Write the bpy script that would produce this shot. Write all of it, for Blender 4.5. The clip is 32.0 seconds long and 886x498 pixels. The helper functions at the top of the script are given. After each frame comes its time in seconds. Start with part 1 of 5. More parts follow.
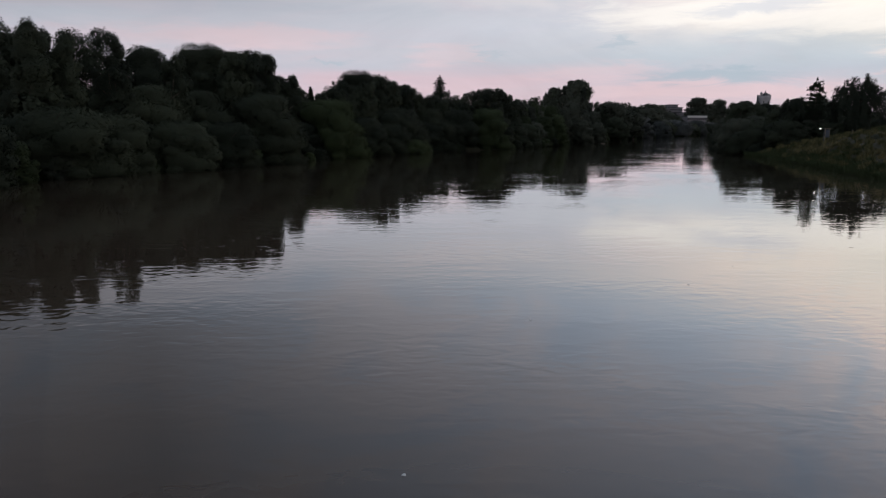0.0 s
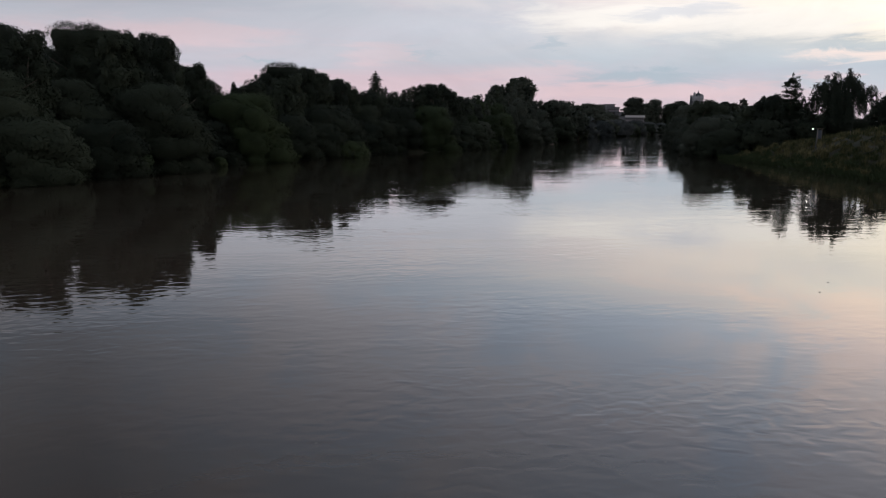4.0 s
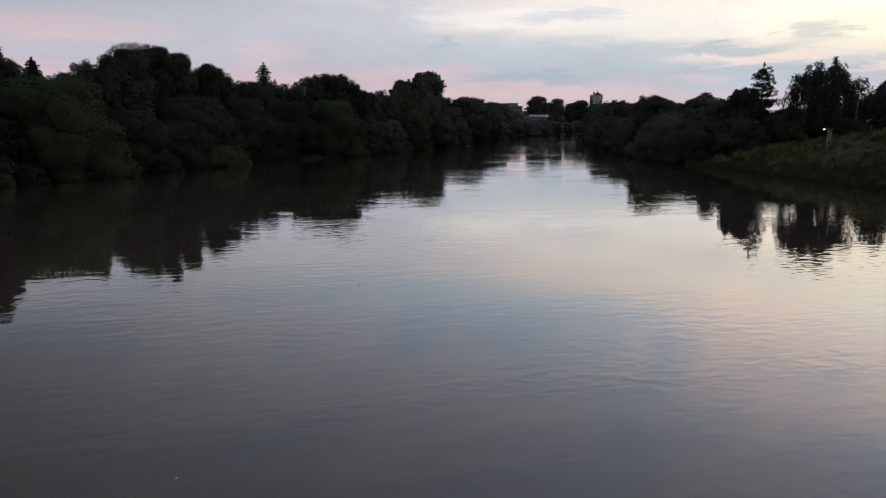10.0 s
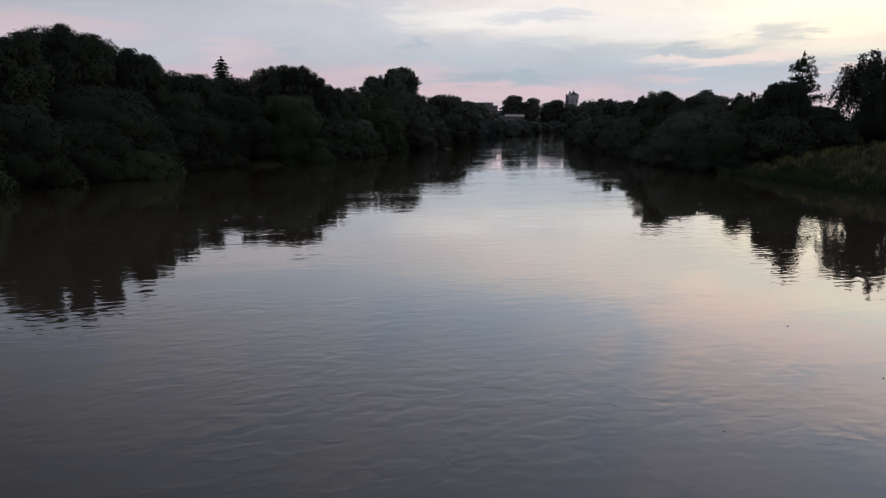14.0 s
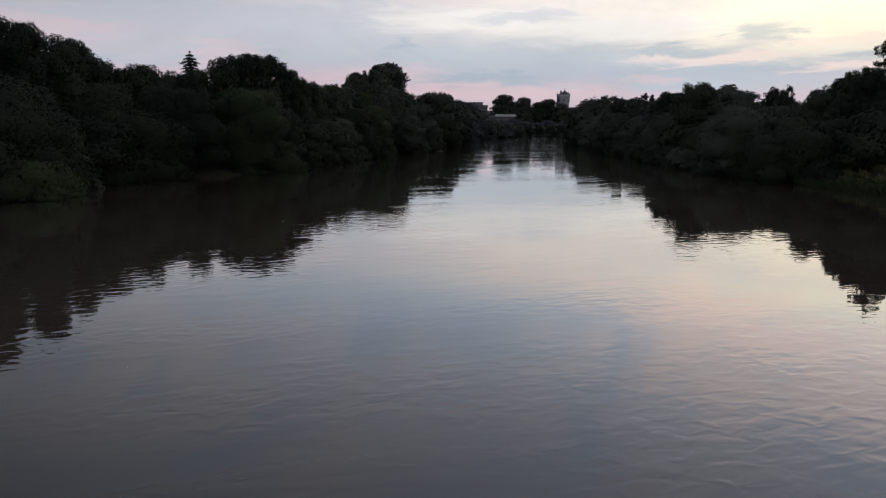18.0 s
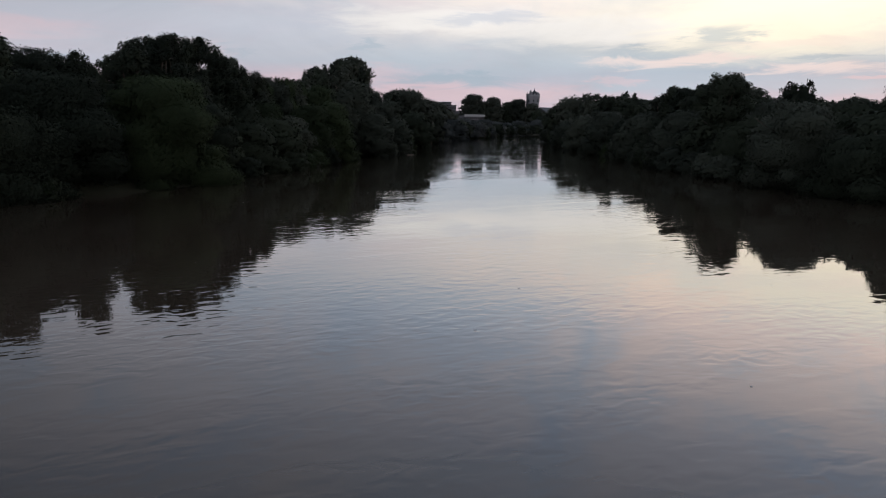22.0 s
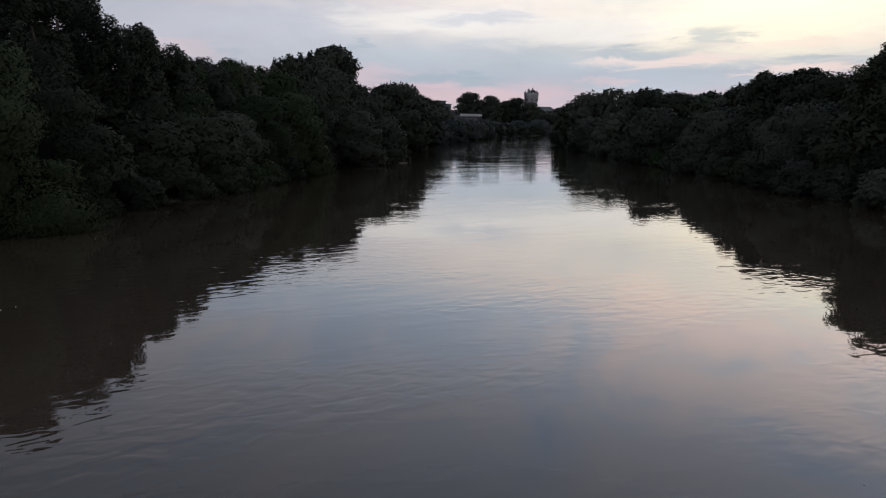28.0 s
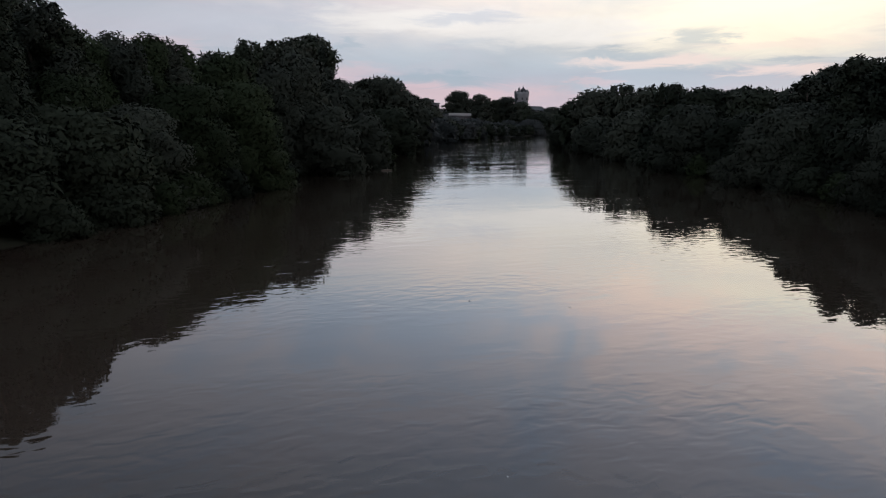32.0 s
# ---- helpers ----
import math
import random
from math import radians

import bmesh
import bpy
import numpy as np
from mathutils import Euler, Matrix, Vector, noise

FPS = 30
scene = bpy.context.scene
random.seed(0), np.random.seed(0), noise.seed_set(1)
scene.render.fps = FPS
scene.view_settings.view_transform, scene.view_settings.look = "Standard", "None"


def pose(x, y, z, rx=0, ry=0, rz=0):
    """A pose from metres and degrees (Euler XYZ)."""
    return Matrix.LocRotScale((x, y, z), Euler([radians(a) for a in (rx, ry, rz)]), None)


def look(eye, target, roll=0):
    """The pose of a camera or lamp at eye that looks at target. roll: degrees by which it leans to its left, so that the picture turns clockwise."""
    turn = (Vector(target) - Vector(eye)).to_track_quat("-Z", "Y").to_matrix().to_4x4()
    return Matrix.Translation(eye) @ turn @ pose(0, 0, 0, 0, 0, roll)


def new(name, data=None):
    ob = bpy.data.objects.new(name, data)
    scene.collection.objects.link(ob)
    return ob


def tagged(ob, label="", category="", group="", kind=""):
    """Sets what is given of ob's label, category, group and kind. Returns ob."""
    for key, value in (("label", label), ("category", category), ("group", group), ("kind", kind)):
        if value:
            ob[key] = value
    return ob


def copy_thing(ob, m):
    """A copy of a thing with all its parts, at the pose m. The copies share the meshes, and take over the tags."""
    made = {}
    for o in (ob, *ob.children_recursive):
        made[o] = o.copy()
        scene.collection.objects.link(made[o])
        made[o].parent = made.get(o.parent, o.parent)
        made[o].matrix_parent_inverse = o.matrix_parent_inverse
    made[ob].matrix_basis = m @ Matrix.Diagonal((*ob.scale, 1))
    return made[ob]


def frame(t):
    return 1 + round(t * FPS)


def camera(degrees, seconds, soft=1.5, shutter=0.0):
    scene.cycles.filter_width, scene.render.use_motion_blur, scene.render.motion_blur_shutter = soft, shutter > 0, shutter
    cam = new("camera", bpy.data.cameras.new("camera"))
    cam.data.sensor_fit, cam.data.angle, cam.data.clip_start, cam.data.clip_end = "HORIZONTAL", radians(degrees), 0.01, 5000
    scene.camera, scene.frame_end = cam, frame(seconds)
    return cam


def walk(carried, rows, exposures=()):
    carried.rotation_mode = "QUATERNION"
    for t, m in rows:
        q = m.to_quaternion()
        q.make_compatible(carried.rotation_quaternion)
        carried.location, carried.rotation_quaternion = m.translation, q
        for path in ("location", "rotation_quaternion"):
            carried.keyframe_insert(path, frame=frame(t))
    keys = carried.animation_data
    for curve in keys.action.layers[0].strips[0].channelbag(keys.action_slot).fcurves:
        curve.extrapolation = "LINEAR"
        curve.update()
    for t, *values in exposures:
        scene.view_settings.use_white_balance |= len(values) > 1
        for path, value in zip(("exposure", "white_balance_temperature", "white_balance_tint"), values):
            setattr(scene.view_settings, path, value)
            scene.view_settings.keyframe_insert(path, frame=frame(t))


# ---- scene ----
cam = camera(66.8, 32.0, soft=1.15)
METRES, EYE, TILT, LEAN, TURN = 180.0, 6.5, -10.27, 0.0, 0.0
ROWS = [
    (0.0, 0.0, 0.0, 0.0, 0.0, 0.0, -0.0),
    (0.5, -0.0006, 0.0147, 0.0025, -0.54, -0.01, 0.08),
    (1.0, -0.002, 0.0302, 0.0053, -0.79, -0.01, 0.15),
    (1.5, -0.0029, 0.0459, 0.0082, -1.47, -0.03, 0.26),
    (2.0, -0.0037, 0.0611, 0.011, -2.3, -0.02, 0.42),
    (2.5, -0.0044, 0.076, 0.0137, -3.13, -0.04, 0.52),
    (3.0, -0.0051, 0.0914, 0.0165, -3.93, -0.05, 0.66),
    (3.5, -0.0049, 0.106, 0.0192, -4.59, -0.07, 0.76),
    (5.5, -0.0048, 0.1681, 0.0307, -8.16, -0.15, 1.37),
    (6.0, -0.0046, 0.1839, 0.0337, -9.0, -0.18, 1.52),
    (6.5, -0.0039, 0.199, 0.0363, -9.71, -0.22, 1.61),
    (7.0, -0.0029, 0.2142, 0.0389, -10.44, -0.23, 1.73),
    (7.5, -0.0018, 0.2292, 0.0415, -11.16, -0.27, 1.89),
    (8.0, -0.0003, 0.2444, 0.0442, -11.84, -0.29, 2.0),
    (8.5, 0.0013, 0.2594, 0.0471, -12.43, -0.32, 2.07),
    (9.0, 0.003, 0.2742, 0.0501, -12.94, -0.36, 2.16),
    (9.5, 0.0052, 0.2892, 0.0522, -13.43, -0.36, 2.26),
    (10.0, 0.0069, 0.3042, 0.0551, -13.81, -0.38, 2.33),
    (10.5, 0.009, 0.3191, 0.0575, -14.19, -0.38, 2.4),
    (11.0, 0.0118, 0.3341, 0.0604, -14.54, -0.4, 2.44),
    (11.5, 0.0143, 0.3492, 0.0633, -14.86, -0.41, 2.52),
    (12.0, 0.0173, 0.3642, 0.0661, -15.24, -0.42, 2.57),
    (12.5, 0.0203, 0.379, 0.0691, -15.6, -0.46, 2.59),
    (13.0, 0.0234, 0.394, 0.0719, -15.92, -0.48, 2.62),
    (13.5, 0.0263, 0.4088, 0.0744, -16.03, -0.47, 2.65),
    (14.0, 0.0295, 0.4237, 0.0772, -16.16, -0.49, 2.68),
    (14.5, 0.0325, 0.4384, 0.0798, -16.3, -0.5, 2.68),
    (16.5, 0.0473, 0.5, 0.0897, -16.7, -0.44, 3.02),
    (17.0, 0.0507, 0.5156, 0.093, -16.84, -0.45, 3.04),
    (17.5, 0.0545, 0.5303, 0.0956, -16.93, -0.46, 3.04),
    (18.0, 0.0582, 0.5457, 0.0984, -17.2, -0.48, 3.11),
    (18.5, 0.0621, 0.5604, 0.1007, -17.36, -0.47, 3.15),
    (19.0, 0.0662, 0.5751, 0.1033, -17.57, -0.47, 3.18),
    (19.5, 0.0701, 0.59, 0.106, -17.82, -0.48, 3.21),
    (20.0, 0.074, 0.6047, 0.1089, -18.24, -0.51, 3.31),
    (20.5, 0.0781, 0.6193, 0.1108, -18.67, -0.5, 3.41),
    (21.0, 0.0822, 0.6344, 0.114, -19.14, -0.54, 3.44),
    (21.5, 0.0862, 0.6488, 0.1167, -19.66, -0.59, 3.48),
    (22.0, 0.0904, 0.6644, 0.1194, -20.0, -0.59, 3.57),
    (22.5, 0.0949, 0.6788, 0.1222, -20.39, -0.62, 3.59),
    (23.0, 0.0995, 0.6935, 0.1246, -20.48, -0.62, 3.63),
    (23.5, 0.1041, 0.7084, 0.1272, -20.55, -0.61, 3.65),
    (24.0, 0.1086, 0.7233, 0.1304, -20.59, -0.63, 3.59),
    (24.5, 0.1131, 0.7378, 0.1329, -20.6, -0.62, 3.57),
    (25.0, 0.1178, 0.7529, 0.1351, -20.61, -0.6, 3.66),
    (25.5, 0.1227, 0.7678, 0.138, -20.62, -0.61, 3.65),
    (27.5, 0.1427, 0.8293, 0.1496, -20.64, -0.61, 3.69),
    (28.0, 0.1478, 0.8439, 0.1523, -20.63, -0.62, 3.66),
    (28.5, 0.1529, 0.8581, 0.1549, -20.66, -0.63, 3.64),
    (29.0, 0.1578, 0.8731, 0.1576, -20.67, -0.63, 3.63),
    (29.5, 0.1629, 0.8871, 0.1599, -20.64, -0.61, 3.67),
    (30.0, 0.1678, 0.902, 0.1628, -20.72, -0.63, 3.7),
    (30.5, 0.1729, 0.9162, 0.1652, -20.95, -0.63, 3.72),
    (31.0, 0.1783, 0.9307, 0.168, -21.25, -0.66, 3.74),
    (31.5, 0.1827, 0.9443, 0.1708, -21.57, -0.7, 3.74),
    (32.0, 0.1881, 0.9583, 0.1735, -21.73, -0.72, 3.68),
]
walk(cam, [(t, pose(0, 0, EYE, TILT, LEAN, TURN) @ pose(METRES * x, METRES * y, METRES * z, 90 + pitch, roll, yaw)) for t, x, y, z, yaw, pitch, roll in ROWS], exposures=[(0.0, 0.09, 6420, 10), (3.5, 0.08, 6420, 10), (9.0, 0.0, 6380, 10), (16.0, -0.04, 6320, 10), (32.0, -0.06, 6260, 10)])

# ---- world and light ----
SUNSET = 58.0                      # degrees clockwise from +y, where the sky glows
SUN_DIR = Vector((math.sin(radians(SUNSET)), math.cos(radians(SUNSET)), 0.0))


def node(tree_, kind, **values):
    n = tree_.nodes.new(kind)
    for key, value in values.items():
        if key == "op":
            n.operation = value
        elif key == "blend":
            n.data_type, n.blend_type = "RGBA", value
        elif key == "clamp":
            n.use_clamp = value
    return n


def plug(tree_, target, value):
    """Links a socket, or sets a constant, on a node's input."""
    if isinstance(value, bpy.types.NodeSocket):
        tree_.links.new(value, target)
    else:
        target.default_value = value


def calc(tree_, op, a, b=0.0, c=0.0, clamp=False):
    n = node(tree_, "ShaderNodeMath", op=op, clamp=clamp)
    for i, v in enumerate((a, b, c)):
        plug(tree_, n.inputs[i], v)
    return n.outputs[0]


def blend(tree_, factor, a, b, kind="MIX"):
    n = node(tree_, "ShaderNodeMix", blend=kind)
    plug(tree_, n.inputs[0], factor)
    plug(tree_, n.inputs[6], a if isinstance(a, bpy.types.NodeSocket) else (*a, 1))
    plug(tree_, n.inputs[7], b if isinstance(b, bpy.types.NodeSocket) else (*b, 1))
    return n.outputs[2]


def ramp(tree_, value, stops, smooth=False):
    n = node(tree_, "ShaderNodeValToRGB")
    if smooth:
        n.color_ramp.interpolation = "EASE"
    els = n.color_ramp.elements
    while len(els) < len(stops):
        els.new(0.5)
    for el, (pos, col) in zip(els, stops):
        el.position, el.color = pos, (*col, 1)
    plug(tree_, n.inputs[0], value)
    return n.outputs[0]


def grain(tree_, vector, scale, detail=4.0, rough=0.55, distortion=0.0):
    n = node(tree_, "ShaderNodeTexNoise")
    plug(tree_, n.inputs["Vector"], vector)
    n.inputs["Scale"].default_value, n.inputs["Detail"].default_value = scale, detail
    n.inputs["Roughness"].default_value, n.inputs["Distortion"].default_value = rough, distortion
    return n.outputs["Fac"]


def stretch(tree_, vector, scale, turn=(0, 0, 0), shift=(0, 0, 0)):
    n = node(tree_, "ShaderNodeMapping")
    plug(tree_, n.inputs[0], vector)
    n.inputs[1].default_value, n.inputs[2].default_value, n.inputs[3].default_value = shift, [radians(a) for a in turn], scale
    return n.outputs[0]


# cloud banks and breaks: bearing, height, half width and half height in degrees, colour, strength
TEAL, BLUE, GREY, PINK = (0.40, 0.49, 0.56), (0.50, 0.57, 0.64), (0.56, 0.59, 0.66), (0.76, 0.58, 0.61)
CREAM, GOLD, PEACH = (0.94, 0.89, 0.83), (1.20, 1.07, 0.82), (0.98, 0.79, 0.72)
CLOUDS = (
    (25.2, 5.3, 13.9, 2.05, BLUE, 0.55),
    (-5.2, 8.3, 18.3, 1.81, GREY, 0.50),
    (5.8, 7.3, 8.3, 2.41, GREY, 0.40),
    (19.6, 8.7, 9.4, 1.20, CREAM, 0.75),
    (33.4, 7.6, 11.6, 1.33, CREAM, 0.80),
    (46.1, 7.5, 9.4, 2.71, GOLD, 0.80),
    (24.1, 8.7, 5.0, 0.54, GREY, 0.55),
    (21.1, 3.9, 6.9, 0.60, TEAL, 0.70),
    (21.5, 2.8, 12.7, 0.78, PINK, 0.70),
    (12.2, 4.4, 6.1, 0.96, PINK, 0.45),
    (37.8, 3.5, 9.4, 0.90, BLUE, 0.80),
    (38.5, 5.1, 7.2, 0.48, PEACH, 0.75),
    (37.4, 5.8, 5.3, 0.48, TEAL, 0.50),
    (42.0, 6.8, 2.5, 0.90, TEAL, 0.55),
    (34.5, 3.7, 2.2, 0.30, PINK, 0.50),
    (14.2, 6.6, 1.4, 0.48, TEAL, 0.45),
    (3.8, 5.9, 1.3, 0.42, TEAL, 0.30),
    (0.1, 5.8, 3.3, 1.08, PINK, 0.42),
    (-13.8, 7.0, 8.3, 0.84, PINK, 0.38),
    (49.6, 5.0, 2.9, 0.24, TEAL, 0.60),
    (49.0, 4.1, 5.3, 0.42, PEACH, 0.70),
    (51.3, 3.1, 6.1, 0.90, BLUE, 0.70),
    (51.7, 3.4, 2.2, 0.18, PINK, 0.70),
    (-19.3, 7.0, 11.1, 1.20, PINK, 0.38),
    (-9.7, 5.3, 2.0, 0.18, TEAL, 0.50),
    (-27.3, 7.8, 7.8, 0.84, BLUE, 0.40),
    (47.4, 6.1, 6.7, 0.48, PEACH, 0.40),
)


def make_sky():
    """Dusk under broken high cloud: pink along the horizon, blue-grey banks above, cream and yellow towards the sunset."""
    w = bpy.data.worlds.new("dusk_sky")
    scene.world = w
    w.use_nodes = True
    nt = w.node_tree
    nt.nodes.clear()
    way = node(nt, "ShaderNodeTexCoord").outputs["Generated"]
    split = node(nt, "ShaderNodeSeparateXYZ")
    plug(nt, split.inputs[0], way)
    x, y, z = split.outputs
    up = calc(nt, "MAXIMUM", z, 0.0)
    # how far towards the sunset, 0 away from it to 1
    flat = calc(nt, "SQRT", calc(nt, "ADD", calc(nt, "MULTIPLY", x, x), calc(nt, "ADD", calc(nt, "MULTIPLY", y, y), 1e-5)))
    toward = calc(nt, "DIVIDE", calc(nt, "ADD", calc(nt, "MULTIPLY", x, SUN_DIR.x), calc(nt, "MULTIPLY", y, SUN_DIR.y)), flat)
    glow = calc(nt, "POWER", calc(nt, "MAXIMUM", toward, 0.0), 3.0)
    sunny = calc(nt, "MAXIMUM", toward, 0.0)
    # long streaks of cloud that run nearly level
    streak = grain(nt, stretch(nt, way, (1.4, 1.4, 6.5), shift=(3.1, 0.4, 0.0)), 1.7, 5, 0.52, 0.6)
    fine = grain(nt, stretch(nt, way, (2.0, 2.0, 12.0), shift=(0.3, 1.4, 0.2)), 2.1, 5, 0.52, 0.8)
    broad = grain(nt, stretch(nt, way, (1.2, 1.2, 4.0), shift=(5.0, 2.0, 1.0)), 2.6, 7, 0.62, 0.8)
    height = calc(nt, "ADD", up, calc(nt, "MULTIPLY", calc(nt, "SUBTRACT", streak, 0.5), 0.085))
    base = ramp(nt, height, [(0.0, (0.655, 0.51, 0.56)), (0.045, (0.70, 0.55, 0.595)), (0.068, (0.64, 0.53, 0.59)), (0.088, (0.49, 0.545, 0.61)), (0.125, (0.54, 0.565, 0.635)), (0.17, (0.57, 0.59, 0.66)), (0.26, (0.51, 0.57, 0.68)), (0.50, (0.35, 0.40, 0.49)), (1.0, (0.22, 0.25, 0.31))])
    calm = ramp(nt, up, [(0.17, (1, 1, 1)), (0.26, (0.12, 0.12, 0.12))])
    blue = calc(nt, "MULTIPLY", ramp(nt, fine, [(0.47, (0, 0, 0)), (0.58, (1, 1, 1))]), ramp(nt, up, [(0.03, (0.1, 0.1, 0.1)), (0.075, (1, 1, 1))]))
    base = blend(nt, calc(nt, "MULTIPLY", calc(nt, "MULTIPLY", blue, 0.25), calm), base, (0.43, 0.54, 0.625))
    round_ = calc(nt, "POWER", calc(nt, "MULTIPLY", calc(nt, "ADD", toward, 1.0), 0.5), 1.7)
    bank = ramp(nt, up, [(0.0, (0.7, 0.7, 0.7)), (0.10, (1, 1, 1)), (0.15, (0, 0, 0))])
    base = blend(nt, calc(nt, "MULTIPLY", bank, calc(nt, "MULTIPLY", calc(nt, "POWER", sunny, 6.0), 0.55)), base, (0.42, 0.53, 0.62))
    low = ramp(nt, up, [(0.02, (1, 1, 1)), (0.24, (0, 0, 0))])
    rose = ramp(nt, fine, [(0.34, (1, 1, 1)), (0.47, (0, 0, 0))])
    base = blend(nt, calc(nt, "MULTIPLY", calc(nt, "MULTIPLY", rose, low), 0.4), base, (0.76, 0.54, 0.57))
    away = calc(nt, "MULTIPLY", calc(nt, "SUBTRACT", 1.0, round_), low)
    base = blend(nt, calc(nt, "MULTIPLY", away, 1.0, clamp=True), base, (0.63, 0.49, 0.55))
    # cream cloud and yellow light in the sunset quarter, duller cloud away from it
    tall = ramp(nt, up, [(0.075, (0, 0, 0)), (0.138, (1, 1, 1)), (0.215, (0.95, 0.95, 0.95)), (0.275, (0.25, 0.25, 0.25)), (0.42, (0, 0, 0))])
    cream = blend(nt, calm, (0.75, 0.75, 0.75), ramp(nt, calc(nt, "ADD", streak, calc(nt, "MULTIPLY", calc(nt, "SUBTRACT", fine, 0.5), 0.55)), [(0.36, (0.25, 0.25, 0.25)), (0.64, (0.9, 0.9, 0.9))]))
    base = blend(nt, calc(nt, "MULTIPLY", calc(nt, "MULTIPLY", cream, tall), calc(nt, "POWER", sunny, 2.5)), base, (1.08, 0.95, 0.82))
    hot = calc(nt, "MULTIPLY", calc(nt, "POWER", sunny, 9.0), calc(nt, "MULTIPLY", tall, calc(nt, "ADD", 0.35, calc(nt, "MULTIPLY", cream, 0.65))))
    base = blend(nt, calc(nt, "MULTIPLY", hot, 0.7), base, (1.44, 1.20, 0.79))
    peach = calc(nt, "MULTIPLY", ramp(nt, up, [(0.12, (0, 0, 0)), (0.19, (1, 1, 1)), (0.29, (1, 1, 1)), (0.42, (0, 0, 0))]), ramp(nt, broad, [(0.44, (0, 0, 0)), (0.56, (1, 1, 1))]))
    base = blend(nt, calc(nt, "MULTIPLY", peach, calc(nt, "MULTIPLY", calc(nt, "POWER", sunny, 4.0), 0.45)), base, (1.04, 0.82, 0.72))
    warmth = blend(nt, ramp(nt, broad, [(0.40, (0, 0, 0)), (0.60, (1, 1, 1))]), (0.93, 1.0, 1.06), (1.10, 1.0, 0.95))
    base = blend(nt, ramp(nt, up, [(0.14, (0, 0, 0)), (0.25, (1, 1, 1))]), base, blend(nt, 1.0, base, warmth, "MULTIPLY"))
    # the banks that can be told apart, with frayed edges
    bearing = calc(nt, "MULTIPLY", calc(nt, "ARCTAN2", x, y), 57.2958)
    level = calc(nt, "MULTIPLY", calc(nt, "ARCSINE", z), 57.2958)
    fray = grain(nt, stretch(nt, way, (3.0, 3.0, 16.0), shift=(1.7, 0.2, 0.6)), 3.2, 6, 0.6, 0.9)
    wisp = grain(nt, stretch(nt, way, (5.0, 5.0, 30.0), shift=(0.7, 2.2, 0.9)), 3.6, 5, 0.62, 0.5)
    spot = node(nt, "ShaderNodeCombineXYZ")
    plug(nt, spot.inputs[0], calc(nt, "ADD", bearing, calc(nt, "MULTIPLY", calc(nt, "SUBTRACT", wisp, 0.5), 9.0)))
    plug(nt, spot.inputs[1], calc(nt, "ADD", level, calc(nt, "MULTIPLY", calc(nt, "SUBTRACT", fray, 0.5), 2.2)))
    for bear, lift, wide, tall_, colour, strength in CLOUDS:
        off = node(nt, "ShaderNodeVectorMath", op="SUBTRACT")
        plug(nt, off.inputs[0], spot.outputs[0])
        off.inputs[1].default_value = (bear, lift, 0.0)
        size = node(nt, "ShaderNodeVectorMath", op="DIVIDE")
        plug(nt, size.inputs[0], off.outputs[0])
        size.inputs[1].default_value = (wide, tall_, 1.0)
        reach = node(nt, "ShaderNodeVectorMath", op="LENGTH")
        plug(nt, reach.inputs[0], size.outputs[0])
        there = node(nt, "ShaderNodeMapRange")
        there.interpolation_type = "SMOOTHSTEP"
        plug(nt, there.inputs[0], reach.outputs["Value"])
        there.inputs[1].default_value, there.inputs[2].default_value = 1.25, 0.35
        there.inputs[3].default_value, there.inputs[4].default_value = 0.0, strength
        base = blend(nt, there.outputs[0], base, colour)
    veil = calc(nt, "ADD", 0.82, calc(nt, "MULTIPLY", broad, 0.36))
    high = ramp(nt, up, [(0.11, (0, 0, 0)), (0.27, (1, 1, 1))])
    dull = calc(nt, "SUBTRACT", 1.0, calc(nt, "MULTIPLY", high, calc(nt, "SUBTRACT", 1.60, calc(nt, "MULTIPLY", round_, 2.24))))
    behind = calc(nt, "MULTIPLY", calc(nt, "SUBTRACT", -0.15, toward), 2.4, clamp=True)
    dull = calc(nt, "MAXIMUM", dull, calc(nt, "ADD", 0.25, calc(nt, "MULTIPLY", behind, 0.68)))
    dull = calc(nt, "MULTIPLY", dull, veil)
    shade = node(nt, "ShaderNodeCombineXYZ")
    for k in range(3):
        plug(nt, shade.inputs[k], dull)
    base = blend(nt, 1.0, base, shade.outputs[0], "MULTIPLY")
    clear = node(nt, "ShaderNodeTexSky")
    clear.sky_type, clear.sun_disc = "NISHITA", False
    clear.sun_elevation, clear.sun_rotation = radians(2.0), radians(SUNSET)
    under = node(nt, "ShaderNodeBackground")
    plug(nt, under.inputs[0], clear.outputs[0])
    under.inputs[1].default_value = 0.05
    cloud = node(nt, "ShaderNodeBackground")
    plug(nt, cloud.inputs[0], base)
    cloud.inputs[1].default_value = 1.05
    both = node(nt, "ShaderNodeMixShader")
    both.inputs[0].default_value = 0.92
    nt.links.new(under.outputs[0], both.inputs[1])
    nt.links.new(cloud.outputs[0], both.inputs[2])
    out = node(nt, "ShaderNodeOutputWorld")
    nt.links.new(both.outputs[0], out.inputs[0])


make_sky()
sun = new("sun", bpy.data.lights.new("sun", "SUN"))
sun.data.energy, sun.data.angle, sun.data.color = 0.05, radians(175), (1.0, 0.82, 0.62)
sun.matrix_world = look(SUN_DIR * 200 + Vector((0, 0, 26)), (0, 0, 0))


# ---- materials ----
def material(name):
    m = bpy.data.materials.new(name)
    m.use_nodes = True
    nt = m.node_tree
    return m, nt, nt.nodes["Principled BSDF"]


